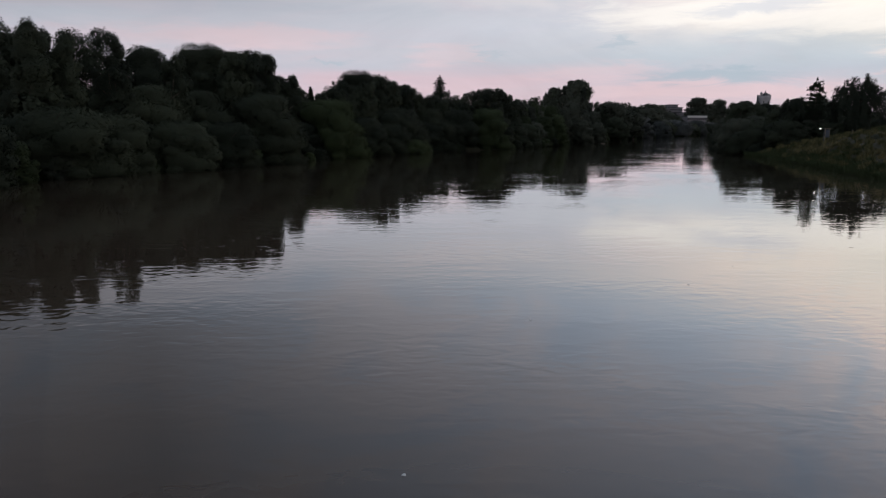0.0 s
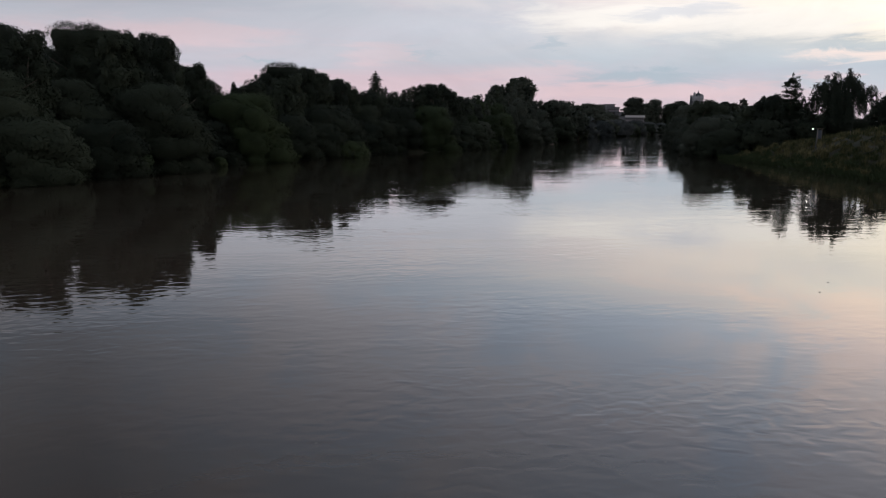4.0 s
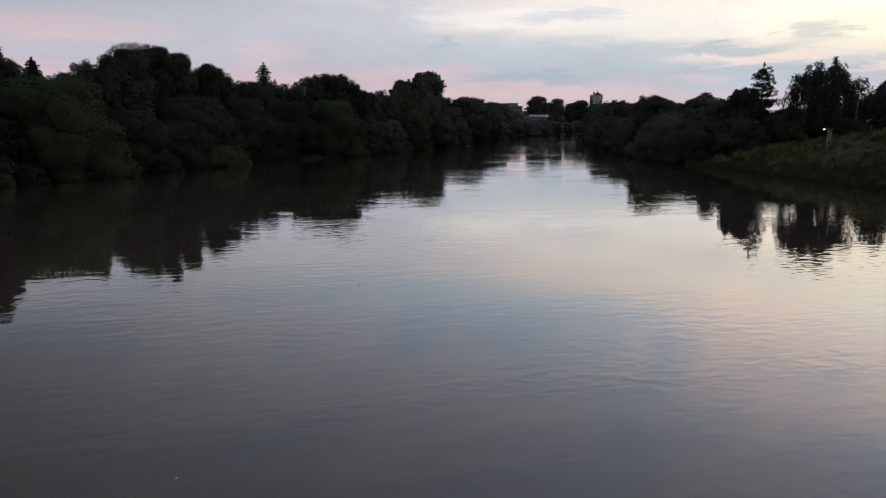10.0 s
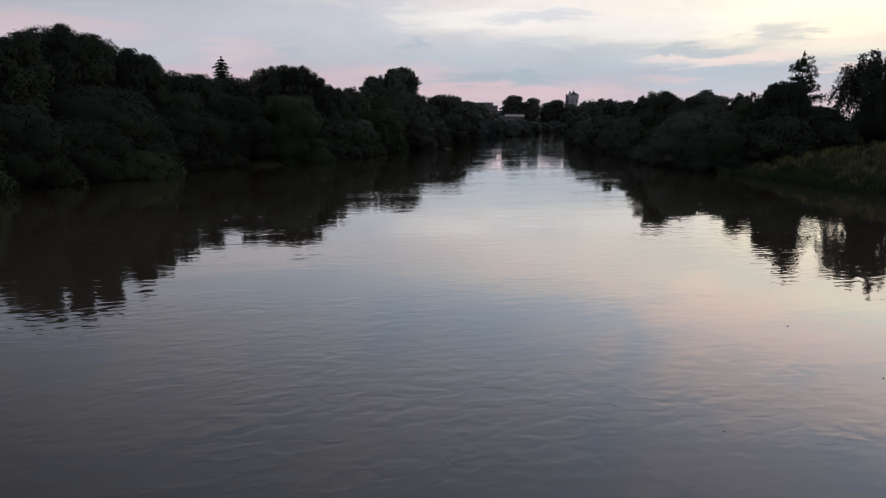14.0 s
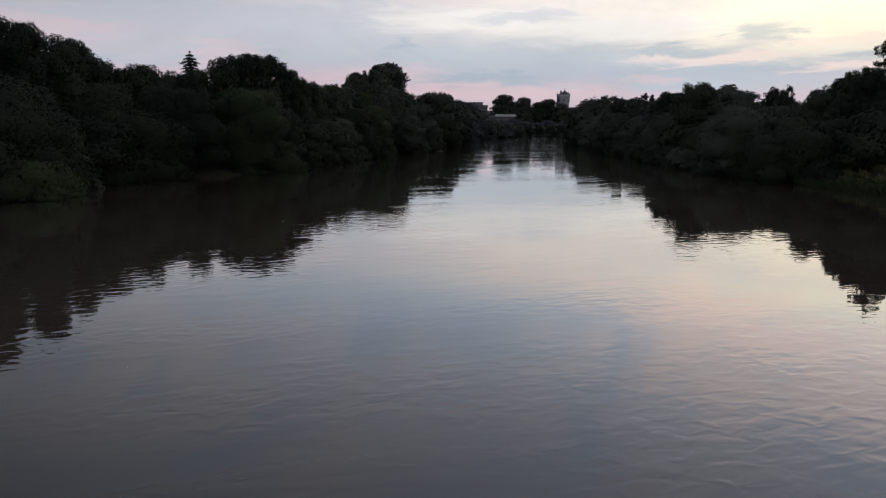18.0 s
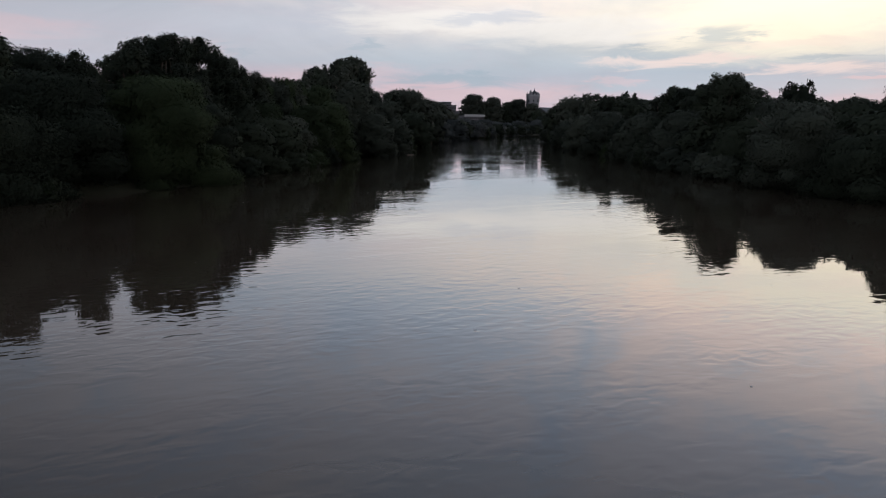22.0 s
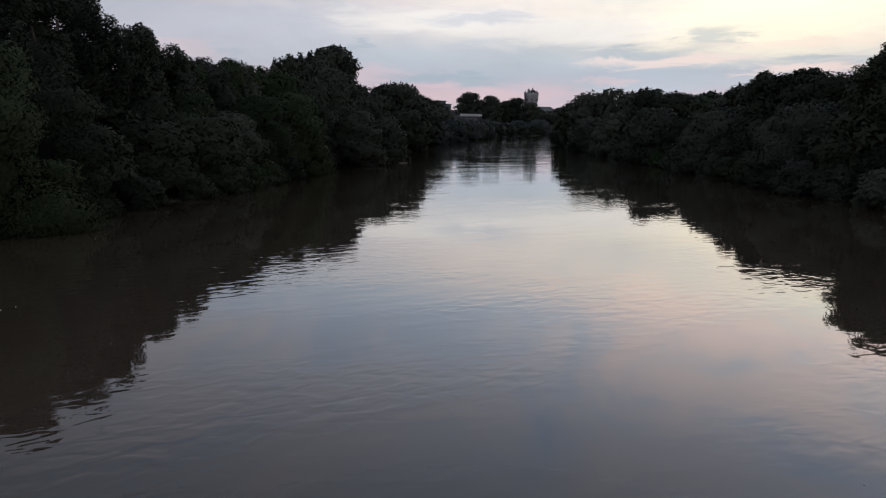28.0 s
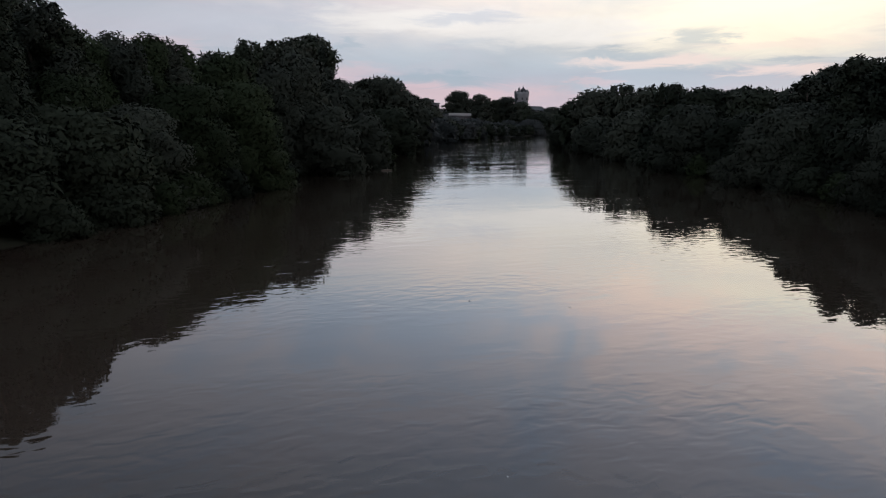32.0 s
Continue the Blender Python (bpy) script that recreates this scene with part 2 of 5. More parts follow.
def rough_material(name, dark, light, scale, roughness=0.85, relief=0.02, fine=6.0, spec=0.3, island=0.0, span=(0.3, 0.7)):
    """A matt surface that wavers between two colours at two scales, with a fine relief."""
    m, nt, shader = material(name)
    where = node(nt, "ShaderNodeTexCoord").outputs["Object"]
    big = grain(nt, where, scale, 3)
    small = grain(nt, where, scale * fine, 5, 0.65)
    mixed = calc(nt, "ADD", calc(nt, "MULTIPLY", big, 0.6), calc(nt, "MULTIPLY", small, 0.4))
    info = node(nt, "ShaderNodeObjectInfo").outputs["Random"]
    mixed = calc(nt, "ADD", mixed, calc(nt, "MULTIPLY", calc(nt, "SUBTRACT", info, 0.5), 0.18))
    if island:
        each = node(nt, "ShaderNodeNewGeometry").outputs["Random Per Island"]
        mixed = calc(nt, "ADD", mixed, calc(nt, "MULTIPLY", calc(nt, "SUBTRACT", each, 0.5), island))
    plug(nt, shader.inputs["Base Color"], ramp(nt, mixed, [(span[0], dark), (span[1], light)]))
    shader.inputs["Roughness"].default_value = roughness
    shader.inputs["Specular IOR Level"].default_value = spec
    if relief:
        bump = node(nt, "ShaderNodeBump")
        bump.inputs["Distance"].default_value = relief
        plug(nt, bump.inputs["Height"], small)
        nt.links.new(bump.outputs[0], shader.inputs["Normal"])
    return m


def make_water():
    m, nt, shader = material("river_water")
    where = node(nt, "ShaderNodeTexCoord").outputs["Object"]
    silt = grain(nt, where, 0.05, 4, 0.6)
    plug(nt, shader.inputs["Base Color"], ramp(nt, silt, [(0.3, (0.060, 0.043, 0.031)), (0.7, (0.077, 0.056, 0.041))]))
    shader.inputs["Roughness"].default_value = 0.008
    shader.inputs["IOR"].default_value = 1.33
    shader.inputs["Coat Weight"].default_value = 1.0
    shader.inputs["Coat IOR"].default_value = 1.33
    shader.inputs["Coat Roughness"].default_value = 0.008
    slow = grain(nt, stretch(nt, where, (0.50, 1.0, 1.0), (0, 0, 14)), 1.05, 1.2, 0.4, 0.4)
    quick = grain(nt, stretch(nt, where, (0.60, 1.0, 1.0), (0, 0, -4)), 2.3, 1.4, 0.45, 0.5)
    gust = ramp(nt, grain(nt, stretch(nt, where, (1.0, 0.6, 1.0)), 0.05, 4, 0.6), [(0.36, (0.35, 0.35, 0.35)), (0.62, (1, 1, 1))])
    streaks = ramp(nt, grain(nt, stretch(nt, where, (0.30, 1.0, 1.0), (0, 0, -8)), 0.16, 3, 0.6), [(0.38, (0.15, 0.15, 0.15)), (0.58, (1.4, 1.4, 1.4))])
    gust = calc(nt, "MULTIPLY", gust, streaks)
    wave = calc(nt, "ADD", calc(nt, "MULTIPLY", slow, 0.18), calc(nt, "MULTIPLY", quick, 0.62))
    wave = calc(nt, "MULTIPLY", wave, gust)
    split = node(nt, "ShaderNodeSeparateXYZ")
    plug(nt, split.inputs[0], where)
    riffle = calc(nt, "MULTIPLY", calc(nt, "SUBTRACT", split.outputs[1], 215.0), 1.0 / 200.0, clamp=True)
    wave = calc(nt, "MULTIPLY", wave, calc(nt, "ADD", 1.0, calc(nt, "MULTIPLY", riffle, 1.5)))
    swell = grain(nt, stretch(nt, where, (0.45, 1.0, 1.0), (0, 0, 8)), 0.30, 1.5, 0.45, 0.3)
    wave = calc(nt, "ADD", wave, calc(nt, "MULTIPLY", swell, calc(nt, "ADD", 0.10, calc(nt, "MULTIPLY", riffle, 4.0))))
    bump = node(nt, "ShaderNodeBump")
    bump.inputs["Strength"].default_value = 1.0
    bump.inputs["Distance"].default_value = 0.0165
    plug(nt, bump.inputs["Height"], wave)
    nt.links.new(bump.outputs[0], shader.inputs["Coat Normal"])
    nt.links.new(bump.outputs[0], shader.inputs["Normal"])
    return m


WATER = make_water()


def foliage(name, dark, light, sprays=True):
    """Leaf sprays: colour wavers from tree to tree and spray to spray; the inner mass has relief instead."""
    m, nt, shader = material(name)
    where = node(nt, "ShaderNodeTexCoord").outputs["Object"]
    big = grain(nt, where, 0.30, 3)
    leafy = grain(nt, where, 8.0, 2.0, 0.6)
    info = node(nt, "ShaderNodeObjectInfo").outputs["Random"]
    each = node(nt, "ShaderNodeNewGeometry").outputs["Random Per Island"]
    tone = calc(nt, "ADD", calc(nt, "MULTIPLY", big, 0.74), calc(nt, "MULTIPLY", leafy, 0.26))
    tone = calc(nt, "ADD", tone, calc(nt, "MULTIPLY", calc(nt, "SUBTRACT", info, 0.5), 0.5))
    tone = calc(nt, "ADD", tone, calc(nt, "MULTIPLY", calc(nt, "SUBTRACT", each, 0.5), 0.07))
    plug(nt, shader.inputs["Base Color"], ramp(nt, tone, [(0.28, dark), (0.72, light)]))
    shader.inputs["Roughness"].default_value = 0.85
    shader.inputs["Specular IOR Level"].default_value = 0.1
    if not sprays:
        bump = node(nt, "ShaderNodeBump")
        bump.inputs["Distance"].default_value = 0.25
        plug(nt, bump.inputs["Height"], leafy)
        nt.links.new(bump.outputs[0], shader.inputs["Normal"])
    return m


TINTS = {
    "dark": ((0.022, 0.028, 0.019), (0.047, 0.056, 0.035)),
    "olive": ((0.028, 0.038, 0.018), (0.057, 0.075, 0.034)),
    # grey-green willows; also puts haze into the colour of woods by the bend
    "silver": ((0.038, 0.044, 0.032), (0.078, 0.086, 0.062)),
    # far bank leaves, paled towards grey so the colour carries distance haze
    "hazed": ((0.052, 0.059, 0.056), (0.088, 0.095, 0.090)),
    "needle": ((0.014, 0.021, 0.014), (0.032, 0.042, 0.026)),
}
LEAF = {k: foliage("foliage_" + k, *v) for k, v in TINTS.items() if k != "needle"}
LEAF["needle"] = foliage("foliage_needle", *TINTS["needle"], False)
INNER = {k: foliage("inner_foliage_" + k, *v, False) for k, v in TINTS.items()}
BARK = rough_material("bark", (0.05, 0.04, 0.03), (0.13, 0.105, 0.08), 2.0, 0.95, 0.03)
SOIL = rough_material("bank_soil", (0.020, 0.022, 0.011), (0.046, 0.042, 0.022), 0.12, 0.95, 0.05, 9)
GRASS = rough_material("meadow_grass", (0.040, 0.052, 0.019), (0.25, 0.205, 0.10), 0.13, 0.85, 0, 4, 0.15, 0.16, (0.40, 0.66))


# ---- building blocks ----
def part(name, data, mat, parent, label=""):
    """Links a mesh, or a bmesh, as one object under a thing or a part."""
    if isinstance(data, bmesh.types.BMesh):
        me = bpy.data.meshes.new(name)
        data.to_mesh(me)
        data.free()
        data = me
    if mat and not data.materials:
        data.materials.append(mat)
    ob = new(name, data)
    ob.parent = parent
    if label:
        tagged(ob, label)
    return ob


def thing(name, x, y, z, label, category, group="", turn=0.0):
    ob = new(name)
    ob.matrix_world = pose(x, y, z, 0, 0, turn)
    return tagged(ob, label, category, group)


def mesh_of(name, verts, faces, mat=None, smooth=False):
    me = bpy.data.meshes.new(name)
    me.from_pydata(verts, [], faces)
    if mat:
        me.materials.append(mat)
    if smooth:
        me.polygons.foreach_set("use_smooth", [True] * len(me.polygons))
    return me


def box(bm, size, centre, bevel=0.0):
    made = bmesh.ops.create_cube(bm, size=1.0)
    bmesh.ops.scale(bm, vec=size, verts=made["verts"])
    bmesh.ops.translate(bm, vec=centre, verts=made["verts"])
    if bevel:
        edges = list({e for v in made["verts"] for e in v.link_edges})
        bmesh.ops.bevel(bm, geom=edges, offset=bevel, segments=1, affect="EDGES")


def lathe(profile, sides):
    """Vertices and faces of a turned form; profile is (radius, height) from bottom to top."""
    verts, faces = [], []
    for r, h in profile:
        verts += [(r * math.cos(2 * math.pi * k / sides), r * math.sin(2 * math.pi * k / sides), h) for k in range(sides)]
    for i in range(len(profile) - 1):
        for k in range(sides):
            a, b = i * sides + k, i * sides + (k + 1) % sides
            faces.append((a, b, b + sides, a + sides))
    faces.append(tuple(reversed(range(sides))))
    faces.append(tuple(range((len(profile) - 1) * sides, len(profile) * sides)))
    return verts, faces


def tube(points, radii, sides=7):
    """A bent, tapering tube through the points."""
    verts, faces = [], []
    for i, (p, r) in enumerate(zip(points, radii)):
        d = (Vector(points[min(i + 1, len(points) - 1)]) - Vector(points[max(i - 1, 0)])).normalized()
        a = d.orthogonal().normalized()
        b = d.cross(a)
        for k in range(sides):
            t = 2 * math.pi * k / sides
            verts.append(tuple(Vector(p) + r * (math.cos(t) * a + math.sin(t) * b)))
    for i in range(len(points) - 1):
        for k in range(sides):
            p, q = i * sides + k, i * sides + (k + 1) % sides
            faces.append((p, q, q + sides, p + sides))
    faces.append(tuple(range((len(points) - 1) * sides, len(points) * sides)))
    return verts, faces


def joined(pieces):
    verts, faces = [], []
    for v, f in pieces:
        n = len(verts)
        verts += v
        faces += [tuple(i + n for i in face) for face in f]
    return verts, faces


# ---- the land ----
WEST = [(-62, -400), (-58, 0), (-53, 60), (-49, 85), (-40, 102), (-30, 120), (-22, 150), (-8, 168), (3, 188), (16, 197), (24, 212), (32, 226), (41, 242), (50, 264), (70, 310), (88, 346), (128, 421), (160, 473), (182, 508), (210, 541), (240, 580), (300, 648), (425, 770), (570, 880), (900, 1100)]
EAST = [(40, -400), (46, 0), (53, 60), (57, 90), (64, 116), (68, 136), (72, 156), (73, 172), (77, 190), (85, 212), (96, 236), (106, 262), (116, 284), (130, 310), (152, 362), (165, 388), (188, 430), (230, 475), (305, 535), (420, 630), (540, 740), (900, 960)]


def bank_x(line, y):
    return np.interp(y, [p[1] for p in line], [p[0] for p in line])


def smooth_step(v):
    v = np.clip(v, 0, 1)
    return v * v * (3 - 2 * v)


def ground_height(x, y):
    """The land's height: the bed below the water, then the banks, steep and high by the meadow."""
    x, y = np.asarray(x, float), np.asarray(y, float)
    wob = 0.6 * np.sin(y * 0.41) + 0.5 * np.sin(y * 0.93 + 1.0) + 0.3 * np.sin(y * 2.1 + x * 0.3)
    dw = (bank_x(WEST, y) - 3.2 + wob - x) * 0.8
    de = (x - bank_x(EAST, y) - 2.6 * smooth_step((y - 150) / 12) + 0.6 * wob) * 0.92
    meadow = 1 - 0.83 * smooth_step((y - 126) / 34)
    west = 0.15 + 1.2 * smooth_step(dw / 3.5) + 2.5 * smooth_step((dw - 4) / 60)
    east = 0.1 + 1.3 * smooth_step(de / 3.5) + (1.6 + 4.1 * meadow) * (0.5 * smooth_step((de - 1) / 10) + 0.5 * smooth_step((de - 1) / 27))
    land = np.where(dw > 0, west, np.where(de > 0, east, 0.0))
    bed = -1.8 * smooth_step(np.minimum(-dw, -de) / 5.0) + 0.12
    bumps = 0.18 * np.sin(x * 0.7 + 0.4 * y) * np.sin(y * 0.55) + 0.12 * np.sin(x * 1.9 - y * 1.3)
    near = 1 - smooth_step((np.maximum(dw, de) - 30) / 30)
    h = np.where((dw > 0) | (de > 0), land + bumps * near * smooth_step(np.maximum(dw, de) / 4), bed)
    return h


def axis_steps(near0, near1, step, far):
    mid = list(np.arange(near0, near1 + step * 0.5, step))
    grow, lo, hi, s = 1.18, [], [], step
    a, b = near0, near1
    while a > -far or b < far:
        s *= grow
        a, b = a - s, b + s
        lo.append(max(a, -far))
        hi.append(min(b, far))
    return np.unique(np.round(np.array(lo[::-1] + mid + hi), 3))


def make_ground():
    xs, ys = axis_steps(-70, 190, 1.6, 4000), axis_steps(40, 440, 1.9, 4000)
    gx, gy = np.meshgrid(xs, ys)
    gz = ground_height(gx, gy)
    verts = np.stack([gx, gy, gz], -1).reshape(-1, 3)
    n = len(xs)
    i = np.arange(len(ys) - 1)[:, None] * n + np.arange(n - 1)[None]
    faces = np.stack([i, i + 1, i + n + 1, i + n], -1).reshape(-1, 4)
    ob = new("ground", mesh_of("ground", verts.tolist(), faces.tolist(), SOIL, True))
    tagged(ob, "grassy and muddy river banks of olive-brown earth", "ground", kind="structure")


make_ground()
water = new("water", mesh_of("water", [(-900, -900, 0), (1600, -900, 0), (1600, 1600, 0), (-900, 1600, 0)], [(0, 1, 2, 3)], WATER))
tagged(water, "calm brown river water mirroring the dusk sky", "river", kind="structure")


# ---- trees ----
NAMES = {"round": "round_headed_tree", "broad": "broadleaf_tree", "airy": "open_crowned_tree", "dome": "riverside_willow"}
WORDS = {
    ("broad", "dark"): "tall dark green broadleaf tree with a rounded dense crown",
    ("broad", "silver"): "grey-green broadleaf tree with a soft rounded crown",
    ("broad", "olive"): "olive green broadleaf tree with a rounded crown",
    ("round", "dark"): "tall tree with a round dense head standing above the wood",
    ("airy", "dark"): "dark broadleaf tree with a loose crown letting sky through",
    ("airy", "silver"): "grey-green tree with a loose crown letting sky through",
    ("dome", "dark"): "dark green bushy willow hanging low over the river bank",
    ("dome", "olive"): "lighter olive green willow bush leaning over the water",
    ("dome", "hazed"): "pale grey willow bush on the distant bank",
    ("broad", "hazed"): "pale grey-green tree on the distant bank",
    ("dome", "silver"): "silvery grey-green willow bush at the water's edge",
}


def leaf_sprays(rng, pos, out, length, width, droop):
    """Pointed leaf sprays at pos that face outwards and hang by droop, three corners each."""
    n = len(pos)
    tip = rng.normal(size=(n, 3))
    tip[:, 2] -= droop
    tip += out * (0.35 - (tip * out).sum(1, keepdims=True)) * rng.uniform(0.1, 1.0, (n, 1))
    tip /= np.linalg.norm(tip, axis=1, keepdims=True)
    side = np.cross(tip, rng.normal(size=(n, 3)) * 0.4 + out)
    side /= np.linalg.norm(side, axis=1, keepdims=True) + 1e-9
    side *= np.where((np.cross(side, tip) * out).sum(1, keepdims=True) < 0, -1.0, 1.0)
    ln = length * rng.uniform(0.6, 1.3, (n, 1))
    wd = width * rng.uniform(0.7, 1.3, (n, 1))
    return np.stack([pos - side * wd * 0.5, pos + side * wd * 0.5, pos + tip * ln], 1)


def ball(rng, centre, r, squash, rows=5, cols=9):
    """A lumpy core for a lobe of foliage."""
    u = np.linspace(0.0, math.pi, rows + 2)[1:-1]
    v = np.linspace(0, 2 * math.pi, cols, endpoint=False)
    uu, vv = np.meshgrid(u, v, indexing="ij")
    d = np.stack([np.sin(uu) * np.cos(vv), np.sin(uu) * np.sin(vv), np.cos(uu) * squash], -1).reshape(-1, 3)
    d = np.vstack([d, [[0, 0, squash], [0, 0, -squash]]])
    verts = centre + d * r * rng.uniform(0.82, 1.08, (len(d), 1))
    faces = []
    for i in range(rows - 1):
        for k in range(cols):
            a, b = i * cols + k, i * cols + (k + 1) % cols
            faces.append((a, b, b + cols, a + cols))
    top, low = rows * cols, rows * cols + 1
    for k in range(cols):
        faces.append((top, (k + 1) % cols, k))
        faces.append((low, (rows - 1) * cols + k, (rows - 1) * cols + (k + 1) % cols))
    return verts, faces


def trunk_mesh(rng, height, crown_low, width, r):
    """A tapered, slightly bent trunk with limbs that reach into the crown."""
    bend = rng.normal(size=(5, 2)) * width * 0.03
    pts = [(bend[i, 0] * i, bend[i, 1] * i, height * 0.82 * i / 4 - 0.6 * (i == 0)) for i in range(5)]
    pieces = [tube(pts, [r * s for s in (1.35, 1.0, 0.75, 0.5, 0.15)], 8)]
    for k in range(5):
        a = k * 2.4 + rng.uniform(0, 1)
        z = height * rng.uniform(max(0.22, crown_low), 0.6)
        reach = width * rng.uniform(0.22, 0.36)
        x0, y0 = np.interp(z, [p[2] for p in pts], [p[0] for p in pts]), np.interp(z, [p[2] for p in pts], [p[1] for p in pts])
        limb = [(x0, y0, z), (x0 + 0.5 * reach * math.cos(a), y0 + 0.5 * reach * math.sin(a), z + reach * 0.45), (x0 + reach * math.cos(a + 0.2), y0 + reach * math.sin(a + 0.2), z + reach * 0.8)]
        pieces.append(tube(limb, (r * 0.42, r * 0.28, r * 0.08), 6))
    return mesh_of("trunk", *joined(pieces), BARK, True)


def crown_arrays(rng, kind, h, width, leaf, river=None):
    """Leaves and cores of a crown that fills a height h and a width: a few great boughs with smaller ones on them."""
    rad = width / 2
    low = {"dome": 0.0, "broad": 0.2, "airy": 0.2, "round": 0.58}[kind]
    span = h * (1 - low)
    squash = float(np.clip(span / max(width, 0.1) * 0.8, 0.75, 1.5))

    def profile(u):
        if kind == "dome":
            return math.sqrt(max(1 - (max(u - 0.22, 0) / 0.82) ** 2, 0.02))
        return math.sqrt(max(1 - (abs(u - 0.42) / 0.62) ** 2.2, 0.03))

    lobes = [(np.array([0.0, 0.0, h * low + span * u]), rad * (0.55 if u < 0.6 else 0.42)) for u in ((0.25, 0.5, 0.70) if kind != "airy" else (0.25, 0.45))]
    great = {"dome": 10, "broad": 9, "airy": 9, "round": 10}[kind]
    small = {"dome": 13, "broad": 11, "airy": 18, "round": 14}[kind]
    for i in range(great + small):
        big = i < great
        k = i if big else i - great
        u = (k + rng.uniform(0.1, 0.9)) / (great if big else small)
        p = profile(u)
        a = i * 2.399 + rng.uniform(-0.6, 0.6)
        rr = rad * (rng.uniform(0.34, 0.48) if big else rng.uniform(0.17, 0.27)) * (0.8 if kind == "airy" else 1.0)
        off = max(rad * p * rng.uniform(0.84, 0.99) - rr * 0.93, 0)
        lobes.append((np.array([off * math.cos(a), off * math.sin(a), min(h * low + span * u, h - rr * squash * rng.uniform(0.85, 1.05))]), rr))
    sprays, leans, base = [], [], 0
    core_v, core_f = [], []
    cs, rs = np.array([c for c, _ in lobes]), np.array([r for _, r in lobes])
    flat = np.array([1, 1, squash])
    for li, (c, r) in enumerate(lobes):
        hidden = kind != "dome" and c[2] < 0.45 * h
        lf = leaf * (2.4 if hidden else 1.0)
        area = 4 * math.pi * r * r * max(squash, 0.8)
        n = int(min(area / (lf * lf) * (2.0 if kind != "airy" else 2.0), 9000))
        d = rng.normal(size=(n, 3))
        d /= np.linalg.norm(d, axis=1, keepdims=True)
        lump = 1 + 0.10 * np.sin(d[:, 0] * 5 + c[0]) * np.sin(d[:, 1] * 6 + c[1]) + 0.07 * np.sin(d[:, 2] * 8 + c[2])
        p = c + d * flat * (r * lump * (0.84 + 0.30 * rng.beta(2.0, 1.6, n) + 0.14 * rng.uniform(0, 1, n) ** 5 if kind != "airy" else rng.uniform(0.5, 1.2, n)))[:, None]
        q = (p[:, None, :] - cs[None]) / flat
        deep = (q * q).sum(2) < (rs[None] * 0.85) ** 2
        deep[:, li] = False
        keep = ~deep.any(1)
        if river is not None and kind != "airy":
            # sprays thin out on the shaded landward side
            keep &= (d[:, :2] @ river > -0.25) | (rng.uniform(0, 1, n) < np.where(d[:, 2] > 0.2, 0.45, 0.12))
        p, d = p[keep], d[keep]
        sprays.append(leaf_sprays(rng, p, d, lf * 1.35, lf * 0.85, 0.9 if kind == "dome" else 0.35))
        whole = p - np.array([0, 0, h * 0.35])
        whole /= np.linalg.norm(whole, axis=1, keepdims=True) + 1e-9
        leans.append(d * 0.42 + whole * 0.72)
        if kind != "airy" or (c[2] < 0.48 * h and rng.uniform() < 0.9):
            v, f = ball(rng, c, r * (0.81 if kind != "airy" else 0.62), squash, 4, 8)
            core_v.append(v)
            core_f += [tuple(i + base for i in face) for face in f]
            base += len(v)
    return np.concatenate(sprays), (np.concatenate(core_v) if core_v else np.zeros((0, 3))), core_f, np.concatenate(leans)


def finish_crown(sprays, core_v, core_f, leans, mat, h, width, lowest=None):
    """Fits a crown to its height and width and makes its mesh."""
    top = np.percentile(sprays[..., 2], 99.8)
    across = np.percentile(np.abs(sprays[..., :2]), 98.5)
    s = np.array([width / 2 / across, width / 2 / across, h / top])
    q, v = sprays * s, core_v * s
    if lowest is not None:
        q[..., 2] = np.maximum(q[..., 2], lowest)
        v[:, 2] = np.maximum(v[:, 2], lowest)
    verts = np.vstack([v, q.reshape(-1, 3)])
    me = bpy.data.meshes.new("crown")
    me.vertices.add(len(verts))
    me.vertices.foreach_set("co", verts.ravel().astype(np.float32))
    sizes = np.array([len(face) for face in core_f] + [3] * len(q), np.int32)
    corners = np.concatenate([np.array([i for face in core_f for i in face], np.int32), len(v) + np.arange(len(q) * 3, dtype=np.int32)])
    me.loops.add(len(corners))
    me.loops.foreach_set("vertex_index", corners)
    me.polygons.add(len(sizes))
    me.polygons.foreach_set("loop_start", np.concatenate([[0], np.cumsum(sizes)[:-1]]).astype(np.int32))
    me.materials.append(mat)
    me.materials.append(INNER[mat.name.replace("foliage_", "")])
    me.polygons.foreach_set("material_index", np.array([1] * len(core_f) + [0] * len(q), np.int32))
    me.update(calc_edges=True)
    # sprays take the light as their whole bough does
    soft = np.zeros(len(verts) * 3, np.float32)
    me.vertex_normals.foreach_get("vector", soft)
    soft = soft.reshape(-1, 3)
    mixed = np.repeat(leans, 3, axis=0) * 0.95 + soft[len(v):] * 0.10
    soft[len(v):] = mixed / (np.linalg.norm(mixed, axis=1, keepdims=True) + 1e-9)
    me.attributes.new("custom_normal", "FLOAT_VECTOR", "POINT").data.foreach_set("vector", soft.ravel())
    me.update()
    return me


